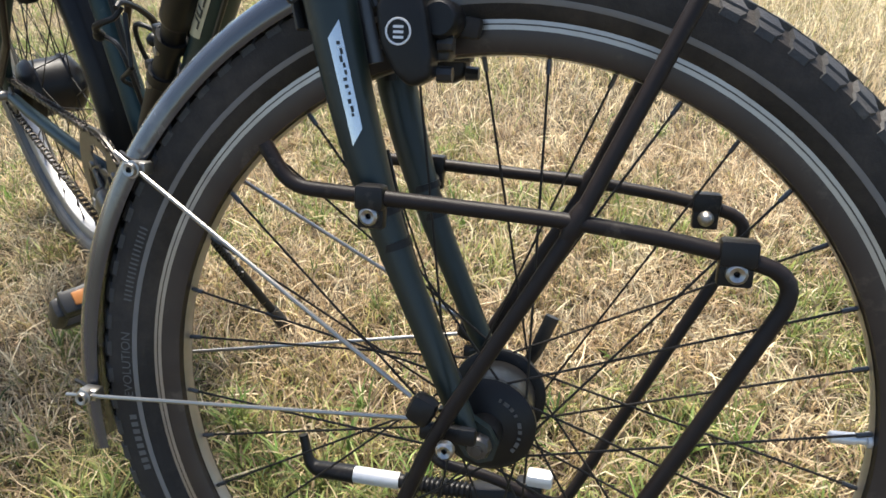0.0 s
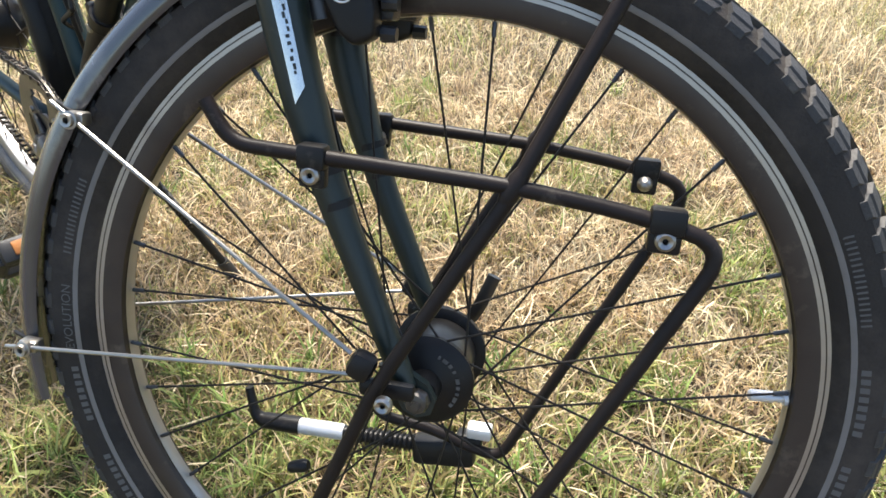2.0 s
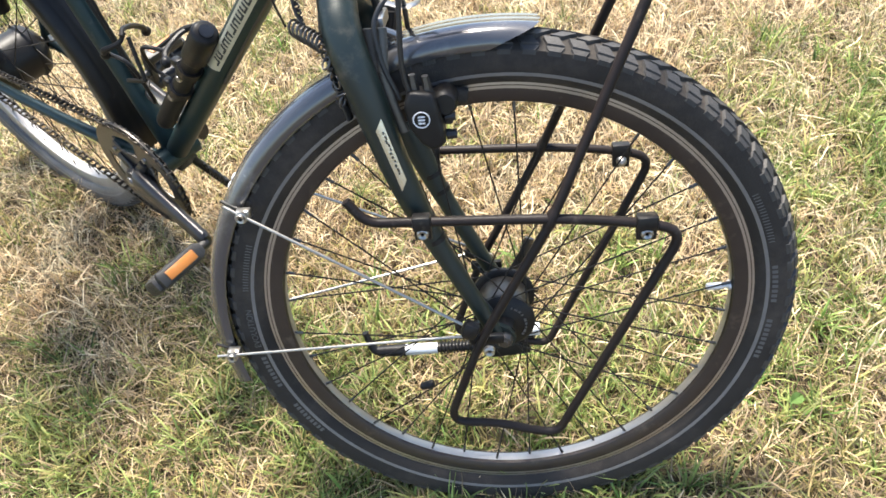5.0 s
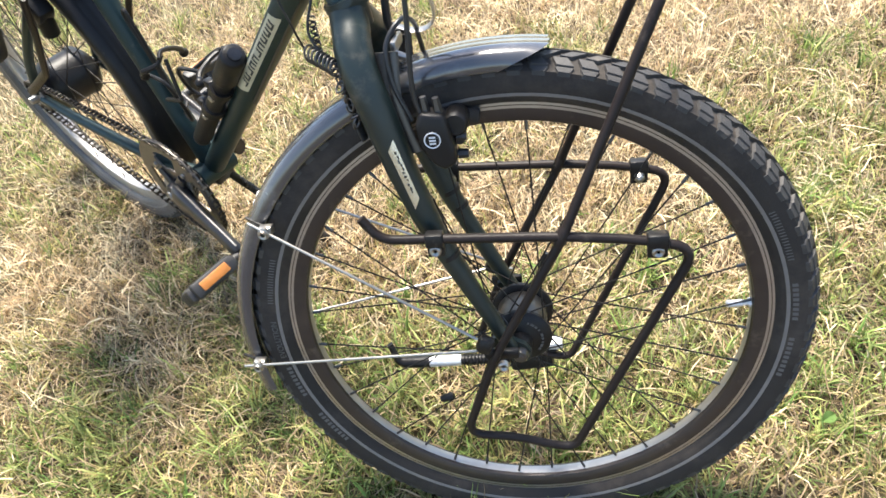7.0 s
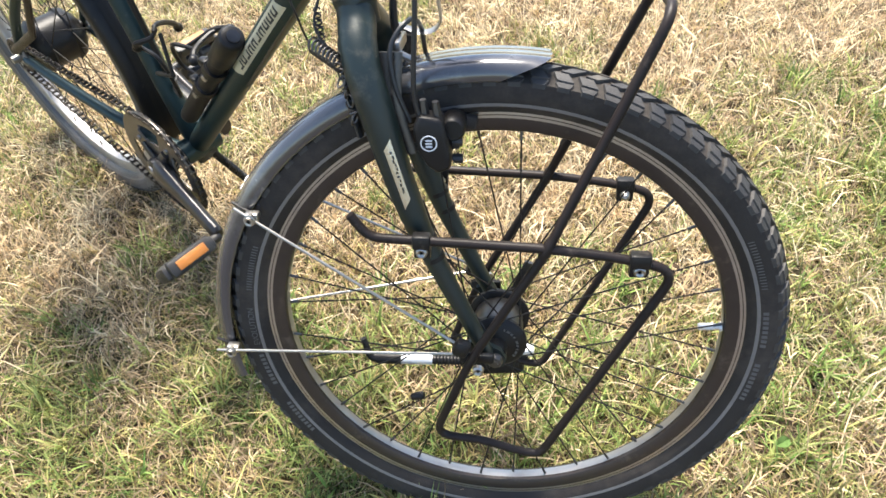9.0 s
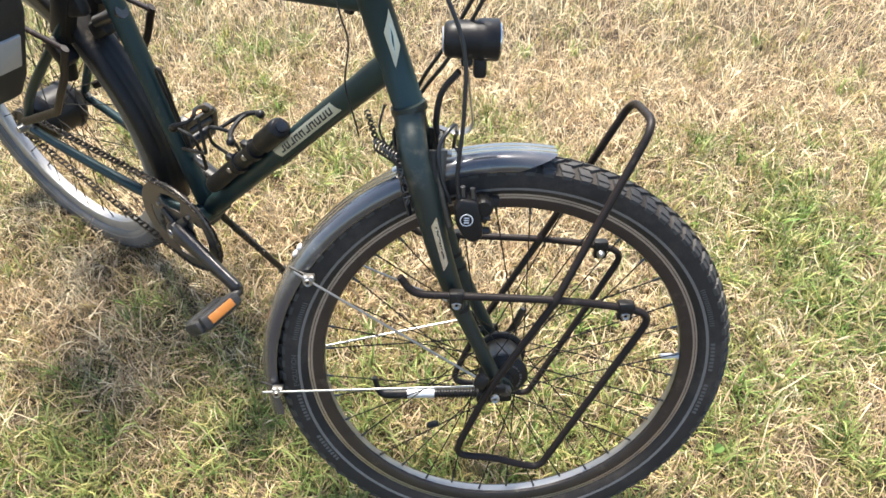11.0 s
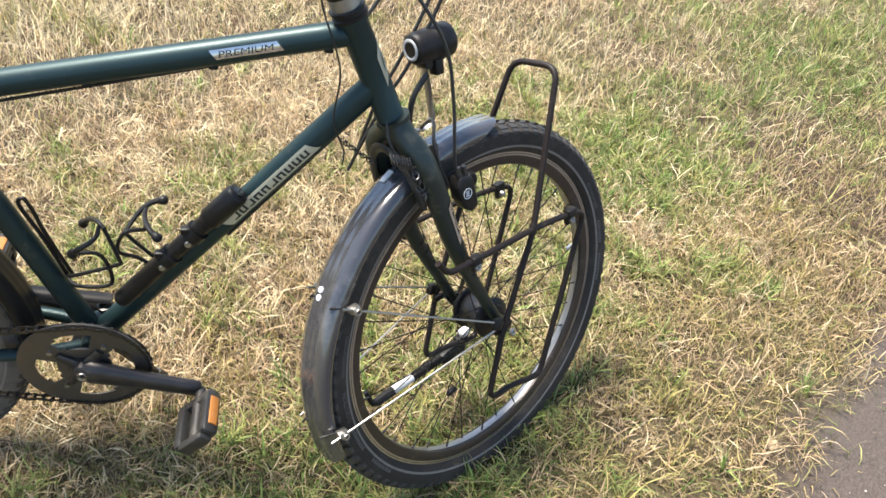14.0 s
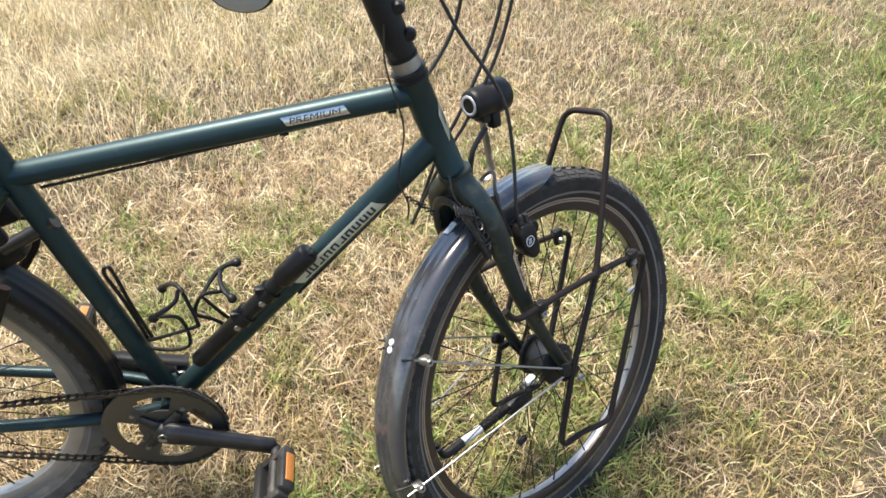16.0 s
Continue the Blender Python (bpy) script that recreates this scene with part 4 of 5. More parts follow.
mesh_object("brake_booster", tube(arch, 0.0075, 8, 0.45, (1, 0, 0)), BLACK_DIRTY, bicycle, FRONT, "black brake bridge behind the fork")

# headlamp on its bracket
LAMP = FRONT @ Matrix.Translation((0.005, 0.015, 0.008))
lamp = mesh_object("headlamp", moved(turned([(0, -0.034), (0.010, -0.034), (0.0175, -0.033), (0.0205, -0.030), (0.0215, -0.022), (0.0222, -0.008), (0.0222, 0.004), (0.0235, 0.006), (0.0245, 0.014), (0.0245, 0.029), (0.023, 0.031), (0, 0.0305)], 36), Matrix.Translation((-0.068, -0.028, 0.478)) @ pose(0, 0, 0, 0, 0, -90)), BLACK, bicycle, LAMP, "round black plastic headlamp")
mesh_object("rear_ring", moved(turned([(0.0105, -0.0345), (0.0118, -0.0356), (0.0142, -0.0352), (0.0150, -0.0338)], 30), Matrix.Translation((-0.068, -0.028, 0.478)) @ pose(0, 0, 0, 0, 0, -90)), GREY_PATCH, lamp, LAMP, "pale grey ring")
mesh_object("lamp_glass", moved(turned([(0.021, 0.0312), (0.02, 0.033), (0, 0.036)], 30), Matrix.Translation((-0.068, -0.028, 0.478)) @ pose(0, 0, 0, 0, 0, -90)), CHROME, lamp, LAMP)
mesh_object("lamp_foot", moved(block(0.016, 0.018, 0.030, 0.004), Matrix.Translation((-0.058, -0.026, 0.448))), BLACK, lamp, LAMP)
mesh_object("lamp_pivot", moved(turned([(0, -0.011), (0.007, -0.011), (0.0075, -0.009), (0.0075, 0.009), (0.007, 0.011), (0, 0.011)], 16), Matrix.Translation((-0.074, -0.020, 0.452))), BLACK, lamp, LAMP)
strip = spline([(-0.074, -0.018, 0.452), (-0.070, -0.016, 0.425), (-0.066, -0.013, 0.395), (-0.064, -0.010, 0.366), (-0.082, -0.008, 0.356), (-0.112, -0.007, 0.366)], 5)
mesh_object("lamp_bracket", tube(strip, [0.0075] * (len(strip) - 8) + lerp_radii(0.0065, 0.004, 8), 8, 0.2, (1, 0, 0.3)), ALU, lamp, LAMP, "flat bare metal bracket")

# hoses and cables
cables = [
    ("brake_hose", FRONT, [(-0.072, -0.058, 0.292), (-0.078, -0.060, 0.33), (-0.072, -0.062, 0.42), (-0.078, -0.060, 0.50), (-0.125, -0.045, 0.60), (-0.17, -0.05, 0.70)], 0.0026),
    ("brake_hose", FRONT, [(-0.085, -0.050, 0.292), (-0.098, -0.050, 0.33), (-0.100, -0.045, 0.365), (-0.085, -0.03, 0.385), (-0.078, 0.0, 0.372), (-0.080, 0.04, 0.33), (-0.075, 0.055, 0.29)], 0.0026),
    ("brake_hose", FRONT, [(-0.095, -0.046, 0.285), (-0.112, -0.046, 0.32), (-0.118, -0.040, 0.365)], 0.0024),
    ("lamp_cable", FRONT, [(-0.078, -0.02, 0.450), (-0.098, -0.008, 0.42), (-0.104, 0.0, 0.38), (-0.100, 0.006, 0.352)], 0.0042),
    ("gear_cable", FRAME, [(-0.215, 0.035, 0.60), (-0.185, 0.045, 0.69), (-0.150, 0.055, 0.76), (-0.110, 0.07, 0.86), (-0.09, 0.08, 0.97)], 0.0026),
    ("gear_cable", FRAME, [(-0.225, 0.030, 0.58), (-0.180, 0.040, 0.68), (-0.140, 0.050, 0.75), (-0.100, 0.062, 0.85), (-0.08, 0.07, 0.96)], 0.0026),
    ("brake_hose", FRAME, [(-0.235, 0.020, 0.79), (-0.200, 0.040, 0.82), (-0.165, 0.055, 0.88), (-0.150, 0.06, 0.97)], 0.0026),
    ("thin_wire", FRAME, [(-0.262, -0.022, 0.91), (-0.262, -0.026, 0.86), (-0.245, -0.030, 0.80), (-0.240, -0.024, 0.76), (-0.248, -0.026, 0.70), (-0.235, -0.027, 0.655), (-0.236, -0.02, 0.625)], 0.0012),
]
for nm, mm, pts, r in cables:
    mesh_object(nm, tube(spline(pts), r, 8), HOSE, bicycle, mm)

# frame
frame_ob = empty("frame", FRAME, bicycle)
frame_ob["label"] = "dark metallic green steel diamond frame"
BB = Vector((-0.627, 0, 0.275))
H0, H1 = Vector((-0.168, 0, 0.684)), Vector((-0.227, 0, 0.832))
HD = (H1 - H0).normalized()
TT0, TT1 = Vector((-0.222, 0, 0.8115)), Vector((-0.745, 0, 0.716))
DT0 = Vector((-0.192, 0, 0.742))
ST1 = Vector((-0.772, 0, 0.80))
mesh_object("head_tube", tube([H0 - HD * 0.002, H0 + HD * 0.004, H0 + HD * 0.008, H1 - HD * 0.008, H1 - HD * 0.004, H1], [0.0225, 0.0228, 0.0195, 0.0195, 0.0222, 0.0222], 28), GREEN, frame_ob, FRAME)
mesh_object("top_tube", tube([TT0, TT1], 0.0165, 28), GREEN, frame_ob, FRAME)
mesh_object("down_tube", tube([DT0, BB + Vector((0.01, 0, 0.012))], 0.0178, 28), GREEN, frame_ob, FRAME)
mesh_object("seat_tube", tube([BB, ST1], 0.0165, 28), GREEN, frame_ob, FRAME)
mesh_object("bottom_bracket_shell", moved(turned([(0, -0.036), (0.018, -0.036), (0.021, -0.034), (0.021, 0.034), (0.018, 0.036), (0, 0.036)], 24), Matrix.Translation(BB)), GREEN, frame_ob, FRAME)
AX = Vector((-1.057, 0, 0.319))
for s in (-1, 1):
    cs = spline([BB + Vector((-0.01, s * 0.022, 0)), BB + Vector((-0.10, s * 0.045, 0.012)), AX + Vector((0.12, s * 0.062, -0.01)), AX + Vector((0.02, s * 0.066, 0.0))], 6)
    mesh_object("chain_stay", tube(cs, lerp_radii(0.0115, 0.0085, len(cs)), 14), GREEN, frame_ob, FRAME)
    ss = spline([AX + Vector((0.012, s * 0.066, 0.015)), AX + Vector((0.08, s * 0.062, 0.115)), Vector((-0.83, s * 0.034, 0.605)), Vector((-0.755, s * 0.016, 0.705))], 6)
    mesh_object("seat_stay", tube(ss, 0.0085, 12), GREEN, frame_ob, FRAME)
    mesh_object("rear_dropout", moved(plate([(0.03, 0.0), (0.022, 0.026), (0.0, 0.016), (-0.014, 0.0), (-0.008, -0.014), (0.012, -0.016)], 0.006), Matrix.Translation(AX + Vector((0, s * 0.066, 0)))), ALU, frame_ob, FRAME)
mesh_object("axle_bolt", moved(turned([(0, -0.085), (0.007, -0.085), (0.008, -0.07), (0, -0.07)], 14), Matrix.Translation(AX)), STEEL, frame_ob, FRAME)
for f in (0.06, 0.33, 0.62):
    p = TT0.lerp(TT1, f)
    mesh_object("cable_guide", moved(block(0.012, 0.008, 0.006, 0.002), Matrix.Translation(p + Vector((0, -0.003, -0.018)))), BLACK, frame_ob, FRAME)
mesh_object("under_cable", tube([TT0 + Vector((-0.03, -0.003, -0.0185)), TT1 + Vector((0.03, -0.003, -0.0185))], 0.0024, 6), HOSE, frame_ob, FRAME)
mesh_object("under_cable", tube([DT0 + Vector((-0.01, -0.008, -0.030)), DT0.lerp(BB, 0.5) + Vector((0.008, -0.008, -0.017))], 0.0026, 6), HOSE, frame_ob, FRAME)

# stickers on the frame
SIDE = (0, -1, 0)
mesh_object("top_tube_sticker", tube_patch(TT0, TT1, 0.0165, 0.170, 0.325, -8, 34, SIDE, taper=0.012), CHROME, frame_ob, FRAME, "silver sticker with dark print")


def print_marks(a, b, r, f0, f1, lo, hi, count, seed):
    """Unreadable print on a tube's sticker: small upright and level strokes."""
    rng = random.Random(seed)
    step = (f1 - f0) / count
    for k in range(count):
        f = f0 + k * step
        kind = rng.randrange(4)
        strokes = [(f, f + step * 0.24, lo, hi)]
        if kind in (0, 2):
            strokes.append((f + step * 0.55, f + step * 0.79, lo, hi))
        if kind in (0, 1, 3):
            strokes.append((f, f + step * 0.78, lo, lo + (hi - lo) * 0.26))
        if kind in (2, 3):
            strokes.append((f, f + step * 0.78, hi - (hi - lo) * 0.26, hi))
        for g0, g1, p, q in strokes:
            mesh_object("sticker_print", tube_patch(a, b, r, g0, g1, p, q, SIDE, lift=0.0012, n=3), INK, frame_ob, FRAME)




def on_tube(text, start, d, r, width, tall, ang):
    """Slanted letters laid round the side of a tube, reading along d."""
    vs, fs = lettering(text, 1.0)
    x0, x1 = min(v.x for v in vs), max(v.x for v in vs)
    y0, y1 = min(v.y for v in vs), max(v.y for v in vs)
    side = Vector(SIDE)
    up = side.cross(d).normalized()
    out = []
    for v in vs:
        a = radians(ang) + ((v.y - y0) / (y1 - y0) - 0.5) * tall / r
        along_d = ((v.x - x0) / (x1 - x0)) * width + 0.25 * tall * (v.y - y0) / (y1 - y0)
        out.append(start + d * along_d + side * math.cos(a) * (r + 0.0014) + up * math.sin(a) * (r + 0.0014))
    return out, fs


TTD = (TT0 - TT1).normalized()
mesh_object("sticker_print", on_tube("PREMIUM", TT0.lerp(TT1, 0.312), TTD, 0.0165, 0.066, 0.0070, 13), INK, frame_ob, FRAME, "dark printed letters", smooth=False)
DB = BB + Vector((0.01, 0, 0.012))
mesh_object("down_tube_sticker", tube_patch(DT0, DB, 0.0178, 0.195, 0.490, -26, 30, SIDE, taper=0.02), PALE, frame_ob, FRAME, "pale cream sticker with dark print")
print_marks(DT0, DB, 0.0178, 0.212, 0.470, -14, 16, 10, 2)
mesh_object("head_badge", tube_patch(H0, H1, 0.0195, 0.45, 0.72, -24, 16, (2.4, -1, 0), lift=0.001, taper=0.14), PALE, frame_ob, FRAME, "pale head-tube badge with a green mark")
mesh_object("badge_print", tube_patch(H0, H1, 0.0195, 0.52, 0.65, -14, 6, (2.4, -1, 0), lift=0.0014, taper=0.14), FOIL, frame_ob, FRAME)
mesh_object("badge_print", tube_patch(H0, H1, 0.0195, 0.555, 0.615, -9, 1, (2.4, -1, 0), lift=0.0018, taper=0.10), GREEN, frame_ob, FRAME)

# headset and stem
headset = mesh_object("headset", tube([H1, H1 + HD * 0.004, H1 + HD * 0.005, H1 + HD * 0.011, H1 + HD * 0.012, H1 + HD * 0.014], [0.0228, 0.0232, 0.0215, 0.0215, 0.0235, 0.023], 28), BLACK, bicycle, FRAME, "black headset cup under a silver spacer")
mesh_object("spacer", tube([H1 + HD * 0.014, H1 + HD * 0.030], 0.0195, 28), ALU, headset, FRAME, "silver spacer ring")
STEM = H1 + HD * 0.030
stem = mesh_object("stem", tube([STEM, STEM + HD * 0.004, STEM + HD * 0.004, STEM + HD * 0.13], [0.0200, 0.0205, 0.0190, 0.0185], 28), BLACK, bicycle, FRAME, "black handlebar stem")
for k in (0, 1):
    q = STEM + HD * (0.030 + 0.036 * k) + Vector((0.019, -0.006, 0.004))
    mesh_object("cable_clip", moved(turned([(0, -0.008), (0.006, -0.008), (0.0085, -0.004), (0.0085, 0.004), (0.006, 0.008), (0, 0.008)], 14), Matrix.Translation(q)), BLACK, stem, FRAME)

# chain of coils and wire at the crown
WA, WB = FRAME @ Vector((-0.236, 0.000, 0.652)), FRONT @ Vector((-0.178, -0.004, 0.352))
damper = mesh_object("steering_spring", tube([WA.lerp(WB, k / 110) + Vector((0.0032 * math.cos(k * 0.62), 0.0032 * math.sin(k * 0.62), 0.002 * math.sin(k * 0.31))) for k in range(111)], 0.0010, 5), HOSE, bicycle, Matrix(), "thin curled black cable between frame and fork")
for k in range(9):
    link = [(0.0062 * math.cos(t), 0, 0.0040 * math.sin(t)) for t in [2 * math.pi * j / 12 for j in range(13)]]
    c = Vector((-0.151, -0.052, 0.347)).lerp(Vector((-0.138, -0.056, 0.298)), k / 8) + Vector((0.002 * (k % 2), -0.002 * (k % 3), 0))
    mesh_object("spring_link", moved(tube(link, 0.0011, 5), Matrix.Translation(c) @ pose(0, 0, 0, 40 * k, 30 + 50 * k, 25 * k)), DARK_METAL, damper, FRONT)

# clutter at the crown: a wire loop, a bridge and a light tab on the mudguard
mesh_object("wire_loop", tube(spline([(-0.166, -0.032, 0.412), (-0.172, -0.042, 0.385), (-0.160, -0.046, 0.362), (-0.140, -0.050, 0.352), (-0.118, -0.045, 0.368)]), 0.0014, 6), HOSE, bicycle, FRONT)
CA, CB = Vector((-0.176, -0.043, 0.366)), Vector((-0.148, -0.052, 0.350))
mesh_object("coiled_wire", tube([CA.lerp(CB, k / 90) + Vector((0.0042 * math.cos(k * 0.56), 0.0050 * math.cos(k * 0.56), 0.0076 * math.sin(k * 0.56))) for k in range(91)], 0.0012, 6), DARK_METAL, bicycle, FRONT, "grey metal coil spring behind the fork crown")
mesh_object("guard_bridge", join(moved(block(0.006, 0.040, 0.012, 0.002), Matrix.Translation((-0.098, -0.004, 0.357))), tube([(-0.098, -0.022, 0.352), (-0.085, -0.020, 0.345)], 0.0035, 8)), ALU, bicycle, FRONT, "bare metal mudguard bridge")

# cranks, chainring, chain
ring_n, holes = 72, []
rad_steps = [0.020, 0.040, 0.046, 0.066, 0.072, 0.088, 0.0955]
vs, fs = [], []
for y in (-0.0495, -0.0465):
    for i in range(ring_n):
        a = 2 * math.pi * i / ring_n
        for r in rad_steps:
            vs.append((r * math.cos(a), y, r * math.sin(a)))
ns = len(rad_steps)


def ring_open(i, k):
    """Five kidney-shaped windows in the plate."""
    u = (i % 18) / 18
    return rad_steps[k] >= 0.0399 and rad_steps[k + 1] <= 0.0721 and 0.18 < u < (0.80 if rad_steps[k] > 0.045 and rad_steps[k + 1] < 0.07 else 0.72)


solid = {(i, k): not ring_open(i, k) for i in range(ring_n) for k in range(ns - 1)}
for (i, k), full in solid.items():
    j = (i + 1) % ring_n
    if not full:
        continue
    for o in (0, ring_n * ns):
        fs.append((o + i * ns + k, o + i * ns + k + 1, o + j * ns + k + 1, o + j * ns + k))
    o = ring_n * ns
    for (di, dk), (p, q) in (((-1, 0), (i * ns + k, i * ns + k + 1)), ((1, 0), (j * ns + k, j * ns + k + 1)), ((0, -1), (i * ns + k, j * ns + k)), ((0, 1), (i * ns + k + 1, j * ns + k + 1))):
        if not solid.get(((i + di) % ring_n, k + dk), False):
            fs.append((p, q, o + q, o + p))
CR = FRAME @ Matrix.Translation(BB)
CRO = CR @ Matrix.Translation((-0.005, -0.018, 0.003))
crankset = empty("crankset", CR, bicycle)
crankset["label"] = "worn black crank with slotted grey chainring plate"
mesh_object("chainring_plate", (vs, fs), PLATE, crankset, CRO @ pose(0, 0, 0, 0, 38, 0), smooth=False)
teeth = []
for k in range(84):
    a = 2 * math.pi * k / 84
    r = 0.0945 if k % 2 else 0.0895
    teeth.append((r * math.cos(a), r * math.sin(a)))
tv = [(x, y, z) for y in (-0.0445, -0.0420) for x, z in teeth] + [(0.084 * math.cos(2 * math.pi * k / 84), y, 0.084 * math.sin(2 * math.pi * k / 84)) for y in (-0.0445, -0.0420) for k in range(84)]
tf = []
for k in range(84):
    j = (k + 1) % 84
    tf += [(k, j, 168 + j, 168 + k), (84 + k, 84 + j, 252 + j, 252 + k), (k, j, 84 + j, 84 + k)]
mesh_object("chainring", (tv, tf), CHAIN, crankset, CRO, smooth=False)
PEDAL_R = Vector((0.172, -0.080, -0.034))


def crank_arm(end, y0):
    a = Vector((0, y0, 0))
    pts = [a + (Vector(end) - a) * t for t in (0, 0.06, 0.2, 0.5, 0.85, 0.97, 1.0)]
    return tube(pts, [0.018, 0.0235, 0.0210, 0.0175, 0.0160, 0.0165, 0.0120], 16, 0.62, (0, 1, 0))


mesh_object("crank_arm", join(crank_arm(PEDAL_R, -0.058), moved(turned([(0, -0.070), (0.010, -0.070), (0.0165, -0.066), (0.018, -0.058), (0.018, -0.046), (0, -0.046)], 22), Matrix())), CRANK, crankset, CRO, "worn black crank arm")
for k in range(4):
    a = radians(51 + 90 * k)
    mesh_object("spider_arm", tube([(0, -0.054, 0), (0.045 * math.cos(a), -0.052, 0.045 * math.sin(a))], [0.012, 0.007], 10, 0.5, (0, 1, 0)), CRANK, crankset, CRO)
    mesh_object("ring_bolt", moved(turned([(0, -0.053), (0.004, -0.053), (0.0045, -0.049), (0, -0.049)], 10), Matrix.Translation((0.056 * math.cos(a), 0, 0.056 * math.sin(a)))), STEEL, crankset, CRO)
mesh_object("crank_bolt", turned([(0.004, -0.0695), (0.0045, -0.0715), (0.0078, -0.0725), (0.0085, -0.070)], 16), STEEL, crankset, CRO, "bright crank bolt")
mesh_object("crank_arm", crank_arm((-0.172, 0.078, 0.034), 0.058), CRANK, crankset, CR)
for nm, c, s, tilt in (("pedal", PEDAL_R, -1, -44), ("pedal", Vector((-0.172, 0.078, 0.034)), 1, -80)):
    pm = (CRO if s < 0 else CR) @ Matrix.Translation(c) @ pose(0, 0, 0, 0, tilt, 0)
    pedal = mesh_object(nm, join(tube([(0, 0, 0), (0, s * 0.020, 0), (0, s * 0.022, 0), (0, s * 0.100, 0)], [0.0075, 0.0075, 0.010, 0.0095], 14), moved(block(0.018, 0.076, 0.027, 0.006), Matrix.Translation((0.028, s * 0.062, 0))), moved(block(0.018, 0.076, 0.027, 0.006), Matrix.Translation((-0.028, s * 0.062, 0))), moved(block(0.072, 0.014, 0.020, 0.004), Matrix.Translation((0, s * 0.028, 0))), moved(block(0.054, 0.016, 0.025, 0.007), Matrix.Translation((0, s * 0.100, 0)))), BLACK_DIRTY, bicycle, pm, "black plastic pedal with amber reflectors")
    for k in (-1, 1):
        mesh_object("reflector", moved(block(0.005, 0.050, 0.015, 0.0015), Matrix.Translation((k * 0.0368, s * 0.062, 0))), ORANGE, pedal, pm, "amber pedal reflector")
    for k in range(6):
        mesh_object("pedal_tooth", moved(block(0.006, 0.006, 0.006, 0.001), Matrix.Translation((0.030 * (1 if k % 2 else -1), s * (0.035 + 0.012 * k), 0.011))), BLACK_DIRTY, pedal, pm)


def chain_geo():
    r0, r1 = 0.0905, 0.033
    d = AX - BB
    D, base = math.hypot(d.x, d.z), math.atan2(d.z, d.x)
    off = math.acos((r0 - r1) / D)
    pts = []
    for k in range(41):
        a = base + off + (2 * math.pi - 2 * off) * k / 40
        pts.append(Vector((BB.x + r0 * math.cos(a), 0, BB.z + r0 * math.sin(a))))
    for k in range(21):
        a = base - off + 2 * off * k / 20
        pts.append(Vector((AX.x + r1 * math.cos(a), 0, AX.z + r1 * math.sin(a))))
    pts.append(pts[0])
    lens = [0]
    for a, b in zip(pts, pts[1:]):
        lens.append(lens[-1] + (b - a).length)
    count = int(lens[-1] / 0.0127) // 2 * 2

    def at_len(s):
        s %= lens[-1]
        for i in range(len(pts) - 1):
            if lens[i + 1] >= s:
                f = (s - lens[i]) / max(lens[i + 1] - lens[i], 1e-9)
                return pts[i].lerp(pts[i + 1], f)
        return pts[-1]

    geos = []
    for i in range(count):
        a, b = at_len(i * lens[-1] / count), at_len((i + 1) * lens[-1] / count)
        dd = (b - a).normalized()
        nn = Vector((-dd.z, 0, dd.x))
        wide = 0.0042 if i % 2 else 0.0030
        out = []
        for t, h in ((-0.22, 0.0014), (-0.10, 0.0031), (0.15, 0.0033), (0.5, 0.0021), (0.85, 0.0033), (1.10, 0.0031), (1.22, 0.0014)):
            out.append((t, h))
        prof = out + [(t, -h) for t, h in reversed(out)]
        for s in (-1, 1):
            n = len(prof)
            v = []
            for yy in (wide, wide + 0.0011):
                for t, h in prof:
                    p = a + (b - a) * t + nn * h
                    v.append((p.x, -0.0650 + s * yy, p.z))
            f = [tuple(range(n)), tuple(reversed(range(n, 2 * n)))] + [(k, (k + 1) % n, n + (k + 1) % n, n + k) for k in range(n)]
            geos.append((v, f))
        geos.append(tube([(a.x, -0.0650 - 0.0055, a.z), (a.x, -0.0650 + 0.0055, a.z)], 0.0026, 6))
    return join(*geos)


chain = mesh_object("chain", chain_geo(), CHAIN, bicycle, FRAME, "dark oily bicycle chain", smooth=False)

# rear mudguard, brake and rack leg
mesh_object("rear_mudguard", guard_geo(-12, 130, 0.004), BLACK, bicycle, REAR, "glossy black plastic rear mudguard")
for s in (-1, 1):
    brake_body = join(moved(block(0.05, 0.03, 0.034, 0.006), Matrix.Translation((-0.855, s * 0.045, 0.545)) @ pose(0, 0, 0, 0, 45, 0)), tube([(-0.860, s * 0.045, 0.495), (-0.850, s * 0.045, 0.535)], 0.014, 14), moved(block(0.042, 0.026, 0.120, 0.009), Matrix.Translation((-0.836, s * 0.030, 0.612)) @ pose(0, 0, 0, 0, 30, 0)), moved(block(0.060, 0.022, 0.040, 0.008), Matrix.Translation((-0.800, s * 0.028, 0.640)) @ pose(0, 0, 0, 0, -20, 0)))
    mesh_object("rear_brake", brake_body, BLACK, bicycle, FRAME, "black hydraulic rear rim brake")
rear_rack = empty("rear_rack", FRAME, bicycle)
rear_rack["label"] = "black rear luggage rack"
for s in (-1, 1):
    mesh_object("rack_leg", tube([AX + Vector((0.03, s * 0.080, 0.03)), Vector((-0.87, s * 0.085, 0.44)), Vector((-0.80, s * 0.085, 0.535)), Vector((-0.765, s * 0.085, 0.60))], 0.0080, 10, 0.6, (0, 1, 0)), RACK, rear_rack, FRAME)
    mesh_object("rack_rail", tube(fillet([(-0.765, s * 0.083, 0.595), (-0.90, s * 0.083, 0.60), (-1.2, s * 0.083, 0.605)], 0.03), 0.005, 10), RACK, rear_rack, FRAME)
